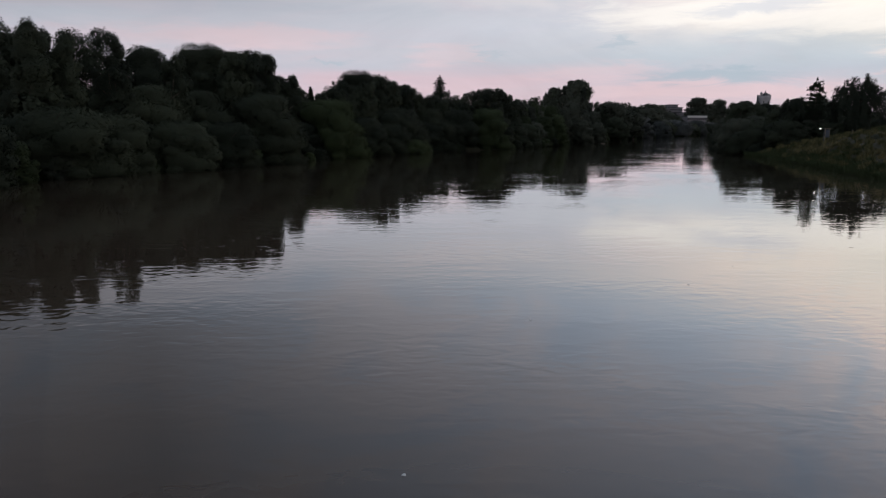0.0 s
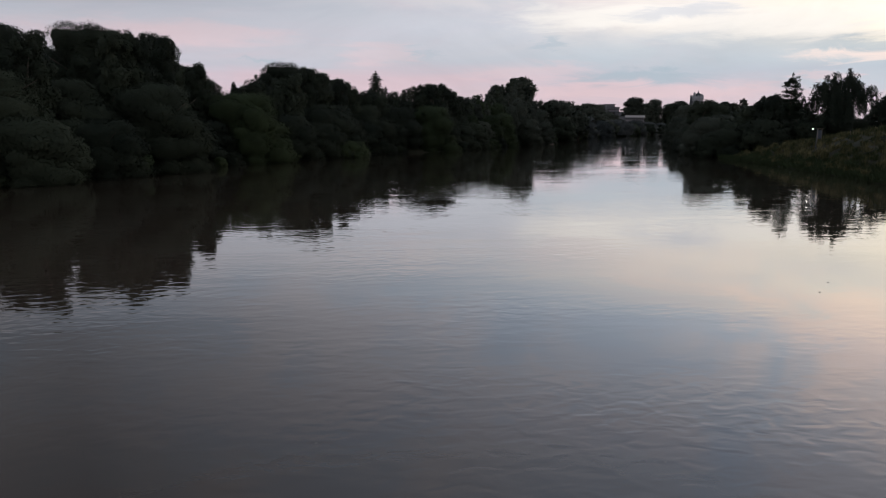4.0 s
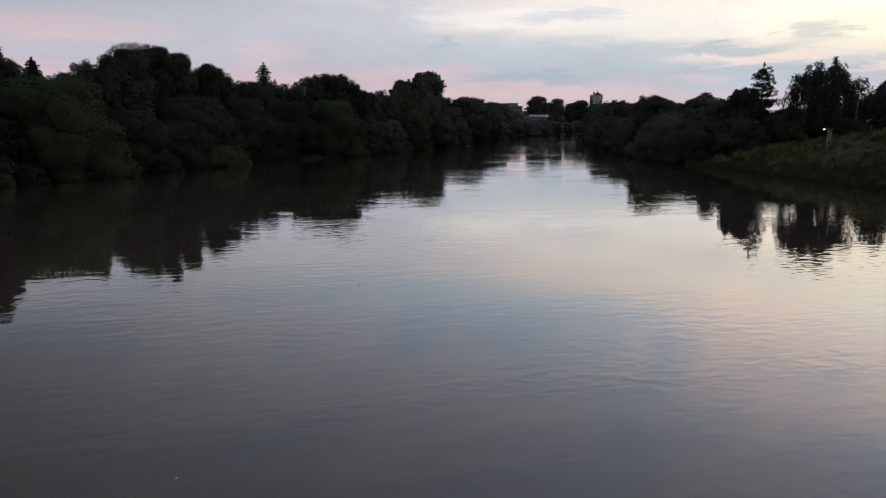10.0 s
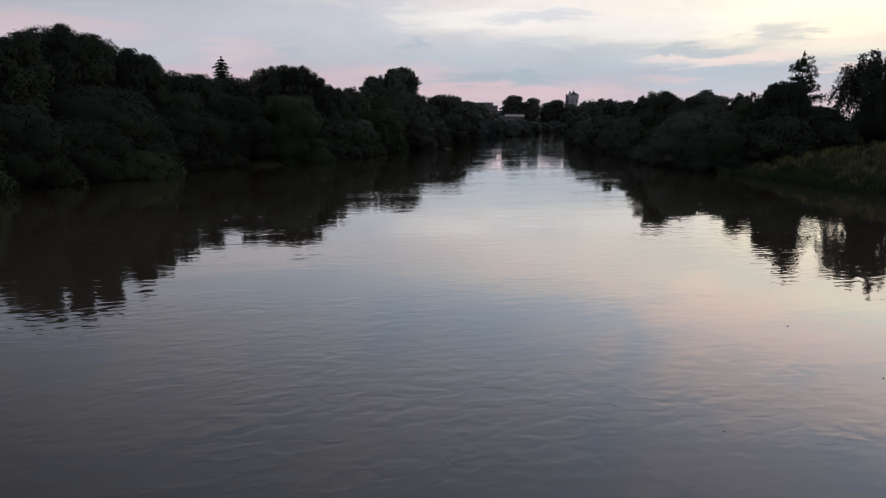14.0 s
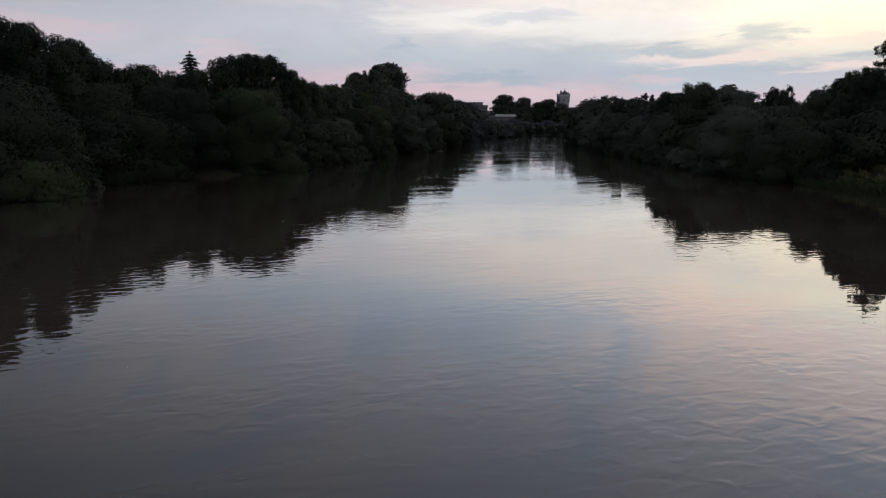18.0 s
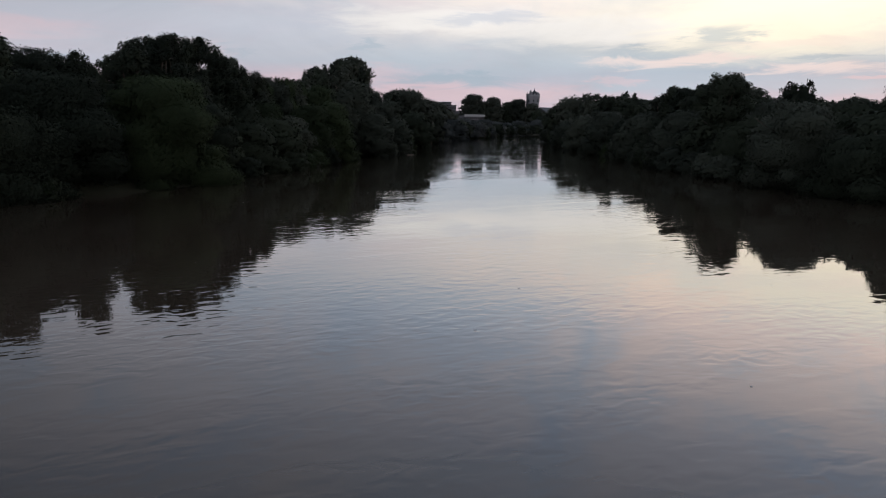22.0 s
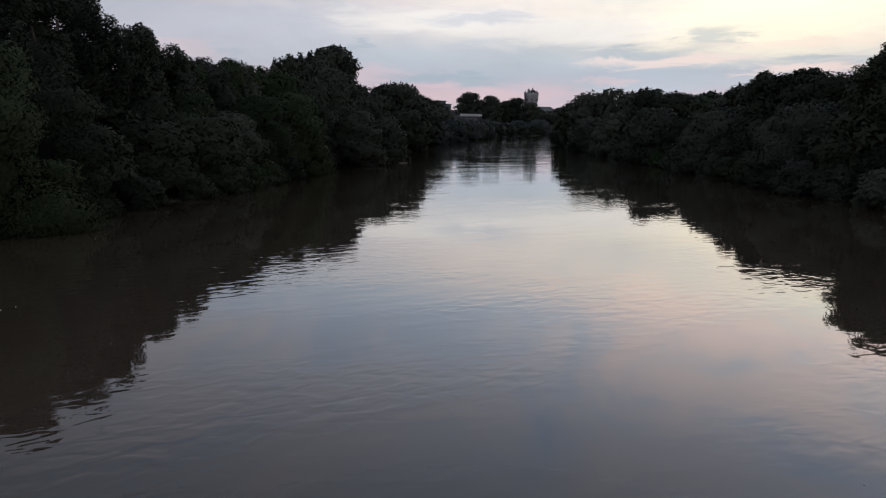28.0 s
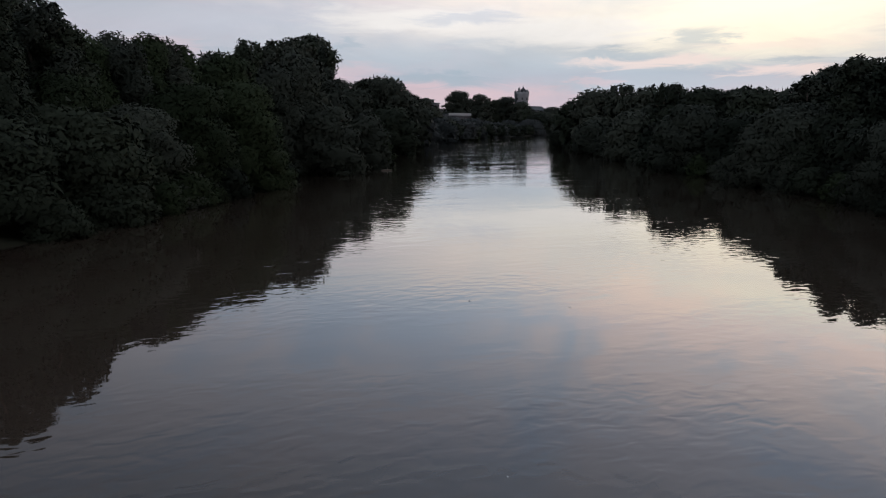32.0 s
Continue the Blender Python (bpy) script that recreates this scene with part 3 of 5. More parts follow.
def tree(x, y, z0, top, width, kind, colour, seed, group="trees along the river", leaf=None):
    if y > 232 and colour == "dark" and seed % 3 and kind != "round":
        colour = "silver"      # greyer leaf colour stands in for haze over the woods by the bend
    rng = np.random.default_rng(seed)
    near = math.hypot(x - np.clip(x, 0, 34), y - np.clip(y, 0, 175))
    leaf = leaf or min(max((0.0029 if near < 75 else 0.0036) * near, 0.15), 0.9) * (1.0 if kind == "dome" else 1.15)
    base = max(float(ground_height(x, y)), -0.2) if z0 > 0.3 else 0.0
    h = top - base
    ob = thing(NAMES[kind], x, y, base, WORDS[(kind, colour)], "tree", group)
    r = 0.022 * h + 0.08
    part("trunk", trunk_mesh(rng, h, {"dome": 0.1, "broad": 0.2, "airy": 0.25, "round": 0.45}[kind], width, r), BARK, ob)
    sprays, cv, cf, leans = crown_arrays(rng, kind, h, width, leaf, np.array([np.clip(x, 0, 34) - x, np.clip(y, 0, 175) - y]) / max(near, 1.0))
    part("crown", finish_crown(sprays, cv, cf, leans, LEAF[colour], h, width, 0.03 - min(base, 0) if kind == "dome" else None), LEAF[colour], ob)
    return ob


def conifer(x, y, base, top, width, seed, tiers=26, leaf=0.8, sparse=False, label="dark pointed conifer above the other trees"):
    """A spruce: whorls of drooping boughs that shorten towards the tip."""
    rng = np.random.default_rng(seed)
    h = top - base
    ob = thing("conifer", x, y, base, label, "tree", "conifers")
    part("trunk", mesh_of("trunk", *tube([(0, 0, -0.5), (0.05, 0, h * 0.5), (0, 0, h * 0.97)], (0.02 * h, 0.012 * h, 0.03), 8), BARK, True), BARK, ob)
    pos, out = [], []
    for i in range(tiers):
        u = i / (tiers - 1)
        z = h * (0.10 + 0.88 * u)
        reach = width / 2 * (1 - u) ** 0.55 * rng.uniform(0.72, 1.12) + 0.12
        if sparse:
            reach = width / 2 * ((1 - u) ** 0.48 + 0.04) * rng.uniform(0.72, 1.1)
        for k in range(7 if not sparse else 6):
            if sparse and rng.uniform() < 0.10:
                continue
            a = k * 2 * math.pi / (7 if not sparse else 6) + i * 1.1 + rng.uniform(-0.25, 0.25)
            rk = reach * (rng.uniform(0.75, 1.1) if not sparse else rng.uniform(0.65, 1.1))
            n = max(int(rk / leaf * (18 if not sparse else 20)), 6)
            s = rng.uniform(0.05 if not sparse else 0.22, 1, n)
            spread = (0.14 if not sparse else 0.16) * rk * (1.2 - s)
            px = s * rk * math.cos(a) + rng.normal(size=n) * spread
            py = s * rk * math.sin(a) + rng.normal(size=n) * spread
            pz = z + (0.0 if not sparse else rng.uniform(-0.3, 0.3)) - (0.28 if not sparse else rng.uniform(-0.35, 0.1)) * s * rk + rng.normal(size=n) * (0.03 * rk if not sparse else 0.16)
            pos.append(np.stack([px, py, pz], 1))
            out.append(np.tile([math.cos(a), math.sin(a), -0.15], (n, 1)))
    pos, out = np.concatenate(pos), np.concatenate(out)
    sprays = leaf_sprays(rng, pos, out * 1.6, leaf, leaf * 0.5, 0.25)
    k = np.arange(len(sprays) * 3).reshape(-1, 3)
    part("crown", mesh_of("crown", sprays.reshape(-1, 3).tolist(), k.tolist(), LEAF["needle"]), LEAF["needle"], ob)
    return ob


def weeping_tree(x, y, base, top, width, seed, leaf=0.34, label="weeping birch with long hanging sprays against the sky", colour="dark"):
    """Limbs arch outwards and let curtains of leaves hang from them."""
    rng = np.random.default_rng(seed)
    h = top - base
    ob = thing("weeping_tree", x, y, base, label, "tree", "trees along the river")
    part("trunk", trunk_mesh(rng, h, 0.3, width, 0.025 * h), BARK, ob)
    pos, out = [], []
    for b in range(34):
        a, u = b * 2.399, math.sqrt((b + 0.5) / 34)
        bx, by = u * width * 0.46 * math.cos(a), u * width * 0.46 * math.sin(a)
        crest = h * (1.0 - 0.30 * u ** 1.8 - rng.uniform(0, 0.17))
        for k in range(10):
            ox, oy = rng.normal(size=2) * width * 0.045
            top_z = crest - abs(rng.normal()) * 0.05 * h
            drop = h * rng.uniform(0.10, 0.40) * (0.6 + 0.5 * u)
            n = int(drop / leaf * 4.5)
            s = rng.uniform(0, 1, n)
            pos.append(np.stack([bx + ox * (0.6 + s) + rng.normal(size=n) * 0.16, by + oy * (0.6 + s) + rng.normal(size=n) * 0.16, np.maximum(top_z - s * drop, 0.8)], 1))
            out.append(np.tile([math.cos(a), math.sin(a), 0.0], (n, 1)))
    pos, out = np.concatenate(pos), np.concatenate(out)
    sprays = leaf_sprays(rng, pos, out * 0.4, leaf * 1.5, leaf * 0.6, 1.2)
    cores_v, cores_f, n0 = [], [], 0
    for u, r in ((0.20, 0.25), (0.36, 0.22)):
        v, f = ball(rng, np.array([0, 0, h * u]), width * r, 0.9)
        cores_v.append(v)
        cores_f += [tuple(i + n0 for i in face) for face in f]
        n0 += len(v)
    part("crown", finish_crown(sprays, np.concatenate(cores_v), cores_f, out * 0.6 + np.array([0, 0, 0.5]), LEAF[colour], h, width, 0.5), LEAF[colour], ob)
    return ob


# west bank, first stretch
tree(-69.5, 114.6, 2.0, 22.7, 7.9, "broad", "dark", 1)
tree(-67.5, 118.1, 2.0, 19.2, 4.4, "broad", "dark", 2)
tree(-63.3, 123.7, 2.0, 23.6, 13.2, "airy", "dark", 3)
tree(-55.6, 129.6, 2.0, 21.1, 13.3, "broad", "dark", 4)
tree(-50.5, 145.5, 2.0, 23.6, 15.0, "broad", "dark", 5)
tree(-47.9, 153.7, 2.0, 23.1, 12.9, "broad", "dark", 6)
tree(-42.0, 157.2, 2.0, 22.6, 11.0, "broad", "dark", 7)
tree(-35.8, 163.1, 2.0, 15.6, 10.7, "broad", "dark", 8)
tree(-72.9, 107.6, 2.0, 24.0, 15.0, "broad", "dark", 9)
tree(-52.1, 73.4, 2.0, 9.8, 10.6, "dome", "dark", 10)
tree(-50.5, 79.3, 0.1, 4.9, 5.1, "dome", "olive", 11)
tree(-50.5, 90.9, 0.1, 9.1, 15.6, "dome", "dark", 12)
tree(-40.8, 104.3, 0.1, 7.6, 12.3, "dome", "dark", 13)
tree(-47.7, 99.1, 0.1, 8.6, 13.5, "dome", "dark", 14)
tree(-57.1, 96.4, 2.0, 12.4, 14.7, "dome", "dark", 15)
tree(-49.6, 109.3, 2.0, 13.2, 17.7, "dome", "dark", 16)
tree(-44.6, 120.0, 2.0, 12.8, 17.3, "dome", "dark", 17)
tree(-33.1, 124.7, 0.1, 12.8, 14.6, "dome", "dark", 18)
tree(-36.3, 114.4, 0.1, 7.5, 11.4, "dome", "dark", 19)
tree(-25.7, 149.8, 0.1, 12.5, 17.6, "dome", "olive", 20)
tree(-13.4, 173.5, 0.1, 11.2, 18.8, "dome", "dark", 21)
tree(-8.0, 169.8, 0.1, 3.7, 9.4, "dome", "olive", 22)
tree(-19.4, 162.9, 0.1, 8.3, 14.8, "dome", "dark", 23)
tree(-3.8, 192.0, 0.1, 10.5, 19.1, "dome", "dark", 24)
tree(-45.7, 189.0, 2.0, 20.4, 9.0, "broad", "dark", 350)
tree(-58.5, 155.2, 2.0, 20.7, 8.0, "broad", "dark", 351)
tree(-50.1, 191.9, 2.0, 21.9, 9.0, "broad", "dark", 352)
tree(-63.0, 158.7, 2.0, 21.2, 8.0, "broad", "dark", 353)
# west bank, middle stretch
tree(-31.6, 218.8, 2.0, 19.6, 15.9, "broad", "dark", 25)
tree(-26.6, 223.0, 2.0, 24.4, 16.4, "broad", "dark", 26)
tree(-20.5, 228.1, 2.0, 23.2, 9.3, "broad", "dark", 27)
tree(-14.8, 233.0, 2.0, 20.2, 12.5, "broad", "dark", 28)
tree(-6.8, 221.7, 2.0, 15.6, 7.9, "airy", "dark", 29)
tree(-2.9, 231.9, 2.0, 17.2, 8.5, "broad", "dark", 30)
tree(-18.6, 159.2, 0.1, 8.8, 11.9, "dome", "dark", 31)
tree(-13.6, 167.5, 0.1, 7.7, 11.8, "dome", "dark", 32)
tree(-8.4, 171.3, 0.1, 3.0, 6.7, "dome", "olive", 33)
tree(-4.6, 189.8, 0.1, 11.7, 12.0, "dome", "dark", 34)
tree(3.1, 196.1, 0.1, 11.6, 14.0, "dome", "dark", 35)
tree(-11.0, 181.0, 2.0, 10.8, 13.6, "dome", "dark", 36)
tree(-3.3, 229.2, 2.0, 16.9, 8.5, "broad", "dark", 37)
tree(0.7, 236.7, 2.0, 16.6, 6.8, "broad", "dark", 38)
tree(-7.5, 231.7, 2.0, 16.3, 5.4, "airy", "dark", 39)
tree(0.8, 199.5, 0.1, 7.8, 12.5, "dome", "dark", 40)
tree(2.0, 196.6, 0.1, 1.9, 6.9, "dome", "olive", 41)
tree(-5.6, 193.5, 0.1, 8.0, 10.7, "dome", "dark", 42)
tree(9.2, 224.4, 2.0, 18.1, 4.9, "airy", "dark", 43)
tree(12.7, 225.7, 2.0, 18.8, 6.9, "airy", "dark", 44)
tree(17.5, 228.9, 2.0, 19.1, 7.4, "airy", "dark", 45)
tree(22.4, 240.1, 2.0, 17.5, 6.2, "airy", "dark", 46)
tree(7.4, 221.5, 2.0, 16.0, 4.0, "airy", "dark", 47)
tree(2.7, 236.0, 2.0, 15.8, 4.7, "broad", "dark", 48)
tree(14.3, 213.4, 2.0, 12.9, 12.2, "dome", "dark", 49)
tree(13.0, 203.4, 0.1, 12.0, 15.4, "dome", "olive", 50)
tree(17.6, 210.6, 0.1, 9.4, 8.6, "dome", "dark", 51)
# west bank, last stretch
tree(24.4, 235.8, 2.0, 13.9, 7.3, "dome", "dark", 54)
tree(27.8, 240.1, 2.0, 14.2, 6.2, "dome", "olive", 55)
tree(29.4, 246.2, 2.0, 15.0, 5.6, "dome", "dark", 56)
tree(32.6, 246.2, 2.0, 15.0, 5.7, "dome", "olive", 57)
tree(35.8, 252.2, 2.0, 14.7, 4.8, "dome", "olive", 58)
tree(40.5, 257.8, 2.0, 14.7, 8.4, "dome", "olive", 59)
tree(23.3, 225.5, 0.1, 10.1, 7.4, "dome", "dark", 60)
tree(27.2, 230.0, 0.1, 10.1, 7.7, "dome", "olive", 61)
tree(31.4, 235.2, 0.1, 8.2, 9.2, "dome", "dark", 62)
tree(35.5, 240.1, 0.1, 10.2, 8.9, "dome", "olive", 63)
tree(41.0, 248.7, 0.1, 11.1, 8.2, "dome", "olive", 64)
tree(42.7, 251.5, 0.1, 5.8, 7.9, "dome", "olive", 65)
tree(28.9, 228.1, 0.1, 4.9, 5.3, "dome", "silver", 66)
tree(50.9, 273.5, 2.0, 16.6, 11.0, "dome", "silver", 67)
tree(47.0, 267.1, 2.0, 14.5, 7.7, "dome", "silver", 68)
tree(58.6, 285.2, 2.0, 13.9, 7.4, "dome", "silver", 69)
tree(63.3, 288.2, 2.0, 13.4, 8.7, "dome", "silver", 70)
tree(54.1, 269.8, 0.1, 9.4, 11.0, "dome", "dark", 71)
tree(63.5, 281.9, 0.1, 8.4, 8.4, "dome", "silver", 72)
tree(67.0, 287.1, 0.1, 6.2, 6.1, "dome", "olive", 73)
# west bank, beyond the bend
tree(84.6, 340.3, 2.0, 18.9, 13.3, "broad", "dark", 74)
tree(78.4, 335.9, 2.0, 17.6, 6.4, "airy", "dark", 75)
tree(92.2, 348.4, 2.0, 16.2, 8.9, "broad", "dark", 76)
tree(103.8, 372.9, 2.0, 15.2, 12.2, "broad", "dark", 77)
tree(83.5, 332.3, 0.1, 11.4, 13.9, "dome", "dark", 78)
tree(117.4, 405.2, 0.1, 12.6, 15.8, "dome", "hazed", 82)
tree(138.9, 439.9, 0.1, 10.7, 15.8, "dome", "hazed", 83)
tree(153.0, 474.0, 0.1, 9.9, 14.5, "dome", "hazed", 84)
tree(175.0, 508.0, 0.1, 10.9, 16.3, "dome", "hazed", 85)
tree(200.0, 541.0, 0.1, 12.2, 17.6, "dome", "hazed", 86)
tree(221.0, 568.0, 0.1, 10.7, 17.0, "dome", "hazed", 87)
tree(243.0, 596.0, 0.1, 10.3, 18.5, "dome", "hazed", 88)
tree(270.0, 628.0, 0.1, 12.0, 20, "dome", "hazed", 89)
tree(312.0, 672.0, 0.1, 13.4, 26, "dome", "hazed", 90)
tree(388.0, 752.0, 0.1, 17.6, 36, "dome", "hazed", 91)
tree(169.1, 524.7, 2.0, 12.9, 21.6, "broad", "dark", 92)
tree(191.6, 558.8, 2.0, 12.7, 19.0, "dome", "dark", 93)
tree(258.5, 697.2, 5, 36.2, 24.4, "broad", "dark", 94)
tree(294.5, 735.7, 5, 35.8, 23.5, "broad", "dark", 95)
tree(316.0, 744.5, 5, 31.5, 18.1, "broad", "dark", 96)
tree(326.5, 742.3, 5, 34.6, 27.3, "broad", "dark", 97)
tree(337.2, 734.3, 5, 30.4, 21.0, "broad", "dark", 98)
tree(331.3, 690.3, 2.0, 18.2, 22.5, "broad", "dark", 99)
tree(356.0, 726.0, 2.0, 21.0, 35.9, "broad", "dark", 100)
tree(141.9, 458.6, 2.0, 11.7, 23.9, "broad", "dark", 101)
tree(141.0, 452.0, 2.0, 10.9, 25.3, "broad", "dark", 102)
tree(132.2, 451.0, 2.0, 19.3, 21.4, "broad", "dark", 103)
tree(125.3, 453.0, 2.0, 20.6, 25.8, "broad", "dark", 104)
tree(167.0, 492.4, 2.0, 11.6, 26.8, "dome", "hazed", 105)
# east bank, by the meadow
tree(75.1, 164.0, 0.1, 6.3, 12.8, "dome", "dark", 106)
tree(75.6, 174.6, 0.1, 8.8, 10.6, "dome", "silver", 107)
tree(87.0, 169.6, 2, 10.0, 11.7, "dome", "dark", 108)
tree(94.4, 176.0, 2.0, 13.2, 7.0, "broad", "dark", 109)
tree(92.8, 182.8, 2, 9.7, 13.6, "broad", "dark", 110)
tree(90.7, 167.4, 3, 8.6, 13.6, "dome", "silver", 111)
tree(92.2, 162.8, 4, 8.2, 8.0, "dome", "dark", 112)
tree(85.3, 187.7, 0.1, 9.6, 10.9, "dome", "silver", 113)
tree(82.2, 180.5, 0.1, 7.7, 8.0, "dome", "dark", 114)
tree(88.8, 156.5, 5, 7.6, 6.9, "broad", "dark", 115)
tree(113.8, 166.3, 5, 12.5, 8.0, "airy", "dark", 116)
tree(109.5, 163.7, 5, 11.7, 5.3, "airy", "dark", 117)
tree(102.6, 160.7, 5, 8.3, 13.2, "dome", "dark", 118)
tree(100.5, 204.7, 2.0, 11.1, 10.1, "broad", "dark", 119)
tree(100.7, 194.5, 2.0, 9.9, 12.6, "broad", "dark", 120)
tree(118.5, 191.0, 2.0, 10.9, 13.0, "dome", "dark", 344)
tree(127.0, 183.0, 2.0, 11.2, 13.0, "dome", "dark", 345)
tree(110.5, 197.0, 2.0, 10.8, 12.0, "dome", "dark", 346)
# east bank, middle stretch
tree(87.1, 199.0, 2, 13.0, 4.7, "airy", "dark", 121)
tree(137.3, 248.8, 2, 15.9, 14.8, "broad", "dark", 122)
tree(131.4, 248.8, 2, 15.3, 9.8, "broad", "dark", 123)
tree(119.8, 205.2, 2, 10.3, 8.5, "broad", "dark", 124)
tree(130.2, 266.5, 2.0, 13.2, 10.7, "broad", "dark", 125)
tree(133.3, 282.8, 2, 14.4, 13.6, "broad", "dark", 126)
tree(90.4, 210.2, 0.1, 8.9, 12.4, "dome", "silver", 127)
tree(89.3, 195.8, 0.1, 8.6, 12.0, "dome", "dark", 128)
tree(84.5, 185.3, 0.1, 6.0, 9.9, "dome", "silver", 129)
tree(93.1, 187.0, 2, 8.9, 10.2, "dome", "dark", 130)
tree(97.5, 231.0, 0.1, 8.8, 11.9, "dome", "silver", 131)
tree(106.0, 255.6, 0.1, 9.9, 10.9, "dome", "silver", 132)
tree(119.0, 285.6, 0.1, 9.8, 11.1, "dome", "silver", 133)
tree(132.4, 319.5, 0.1, 8.4, 11.0, "dome", "dark", 134)
tree(107.0, 232.4, 2.0, 13.9, 9.0, "airy", "dark", 135)
tree(98.2, 214.8, 2.0, 12.8, 9.3, "broad", "dark", 136)
tree(94.5, 205.5, 2.0, 12.9, 5.9, "broad", "dark", 137)
tree(115.3, 252.4, 2.0, 12.4, 9.3, "broad", "dark", 138)
tree(92.5, 209.6, 0.1, 9.0, 13.4, "dome", "silver", 139)
tree(82.9, 188.1, 0.1, 7.8, 10.7, "dome", "dark", 140)
tree(99.5, 231.6, 0.1, 9.3, 12.5, "dome", "silver", 141)
tree(84.2, 195.2, 2.0, 13.5, 8.0, "airy", "dark", 343)
# east bank, last stretch
tree(114.6, 236.9, 2.0, 14.2, 6.1, "airy", "dark", 142)
tree(110.7, 236.9, 2.0, 14.2, 6.0, "broad", "dark", 143)
tree(111.6, 230.6, 2.0, 14.0, 4.8, "broad", "dark", 144)
tree(108.5, 226.1, 2.0, 13.8, 4, "airy", "dark", 145)
tree(129.4, 262.7, 2.0, 12.7, 10.4, "broad", "dark", 146)
tree(135.0, 275.0, 2.0, 14.3, 10.2, "broad", "dark", 147)
tree(139.2, 288.9, 2.0, 14.4, 9.9, "broad", "dark", 148)
tree(143.6, 304.5, 2.0, 16.4, 9.3, "airy", "dark", 149)
tree(147.5, 318.9, 2.0, 16.7, 10.2, "broad", "silver", 150)
tree(151.2, 331.2, 2.0, 18.1, 7.2, "airy", "dark", 151)
tree(151.5, 345.3, 2.0, 17.8, 15.5, "broad", "dark", 152)
tree(155.9, 364.4, 2.0, 15.1, 12.8, "broad", "dark", 153)
tree(159.6, 377.0, 0.1, 12.5, 8.7, "dome", "dark", 154)
tree(125.8, 287.0, 0.1, 11.4, 13.0, "dome", "silver", 155)
tree(131.7, 305.3, 0.1, 8.6, 13.3, "dome", "silver", 156)
tree(117.5, 265.8, 0.1, 8.5, 8.7, "dome", "silver", 157)
tree(109.4, 248.6, 0.1, 8.7, 10.1, "dome", "dark", 158)
tree(104.7, 236.2, 0.1, 8.3, 11.2, "dome", "silver", 159)
tree(144.0, 333.7, 0.1, 9.8, 14.0, "dome", "dark", 160)
tree(101.9, 226.2, 0.5, 10.3, 10.6, "dome", "silver", 161)
tree(93.8, 216.3, 0.1, 6.2, 7.2, "dome", "dark", 162)
tree(120.7, 277.0, 0.1, 6.6, 10.8, "dome", "silver", 163)
tree(400.0, 785.0, 2.0, 27.5, 30, "broad", "dark", 164)
tree(462.0, 840.0, 2.0, 33.0, 36, "broad", "dark", 165)
# taller trees behind
tree(-54.7, 93.1, 2.0, 19.2, 5.6, "broad", "dark", 166)
tree(-61.6, 112.2, 2.0, 20.9, 4.5, "broad", "dark", 167)
tree(-49.1, 104.0, 2.0, 18.9, 4.5, "broad", "dark", 168)
tree(-44.0, 112.7, 2.0, 17.8, 4.5, "airy", "dark", 169)
tree(-44.3, 156.9, 2.0, 23.6, 5.2, "broad", "dark", 170)
tree(-31.8, 149.7, 2.0, 15.3, 4.5, "broad", "dark", 171)
tree(-34.6, 191.9, 2.0, 15.7, 4.5, "broad", "dark", 172)
tree(-5.6, 189.9, 2.0, 14.6, 6.1, "airy", "dark", 173)
tree(4.2, 257.0, 2.0, 18.2, 8.2, "airy", "dark", 174)
tree(16.4, 249.5, 2.0, 20.2, 4.5, "airy", "dark", 175)
tree(30.8, 284.3, 2.0, 18.1, 5.3, "broad", "dark", 176)
tree(45.6, 347.0, 2.0, 21.4, 8.8, "airy", "dark", 177)
tree(70.3, 364.3, 2.0, 31.0, 11.9, "broad", "dark", 178)
tree(88.1, 394.3, 2.0, 21.0, 4.8, "broad", "dark", 179)
tree(80.3, 156.6, 2.0, 13.0, 4.5, "broad", "dark", 180)
tree(-38.0, 125.4, 2.0, 19.8, 4.5, "airy", "dark", 181)
tree(-36.3, 130.3, 2.0, 19.6, 4.5, "broad", "dark", 182)
tree(-35.3, 136.0, 2.0, 20.5, 4.5, "broad", "dark", 183)
tree(-32.4, 147.4, 2.0, 17.0, 4.5, "broad", "dark", 184)
tree(-36.4, 236.6, 2.0, 22.3, 5.2, "airy", "dark", 185)
tree(-12.9, 177.2, 2.0, 18.1, 4.5, "broad", "dark", 186)
tree(2.0, 323.6, 2.0, 23.7, 4.5, "airy", "dark", 188)
tree(6.0, 228.5, 2.0, 16.2, 4.5, "airy", "dark", 189)
tree(25.8, 232.9, 2.0, 14.9, 4.5, "airy", "dark", 190)
tree(70.7, 389.5, 2.0, 31.9, 4.5, "broad", "dark", 191)
tree(70.8, 347.6, 2.0, 26.4, 4.5, "broad", "dark", 192)
tree(139.5, 254.9, 2.0, 17.6, 8.4, "broad", "dark", 194)
tree(109.1, 158.1, 2.0, 13.6, 5.3, "broad", "dark", 195)
tree(-22.5, 162.2, 2.0, 11.7, 4.5, "broad", "dark", 196)
tree(-19.7, 165.1, 2.0, 15.3, 6.3, "airy", "dark", 197)
tree(-13.6, 175.6, 2.0, 18.0, 4.5, "broad", "dark", 198)
tree(-10.1, 182.2, 2.0, 17.0, 4.5, "broad", "dark", 199)
tree(-7.0, 187.5, 2.0, 15.9, 4.5, "broad", "dark", 200)
tree(19.3, 221.3, 2.0, 17.3, 4.5, "airy", "dark", 201)
tree(56.5, 364.4, 2.0, 26.6, 4.5, "broad", "dark", 202)
tree(72.0, 391.0, 2.0, 32.7, 4.5, "broad", "dark", 203)
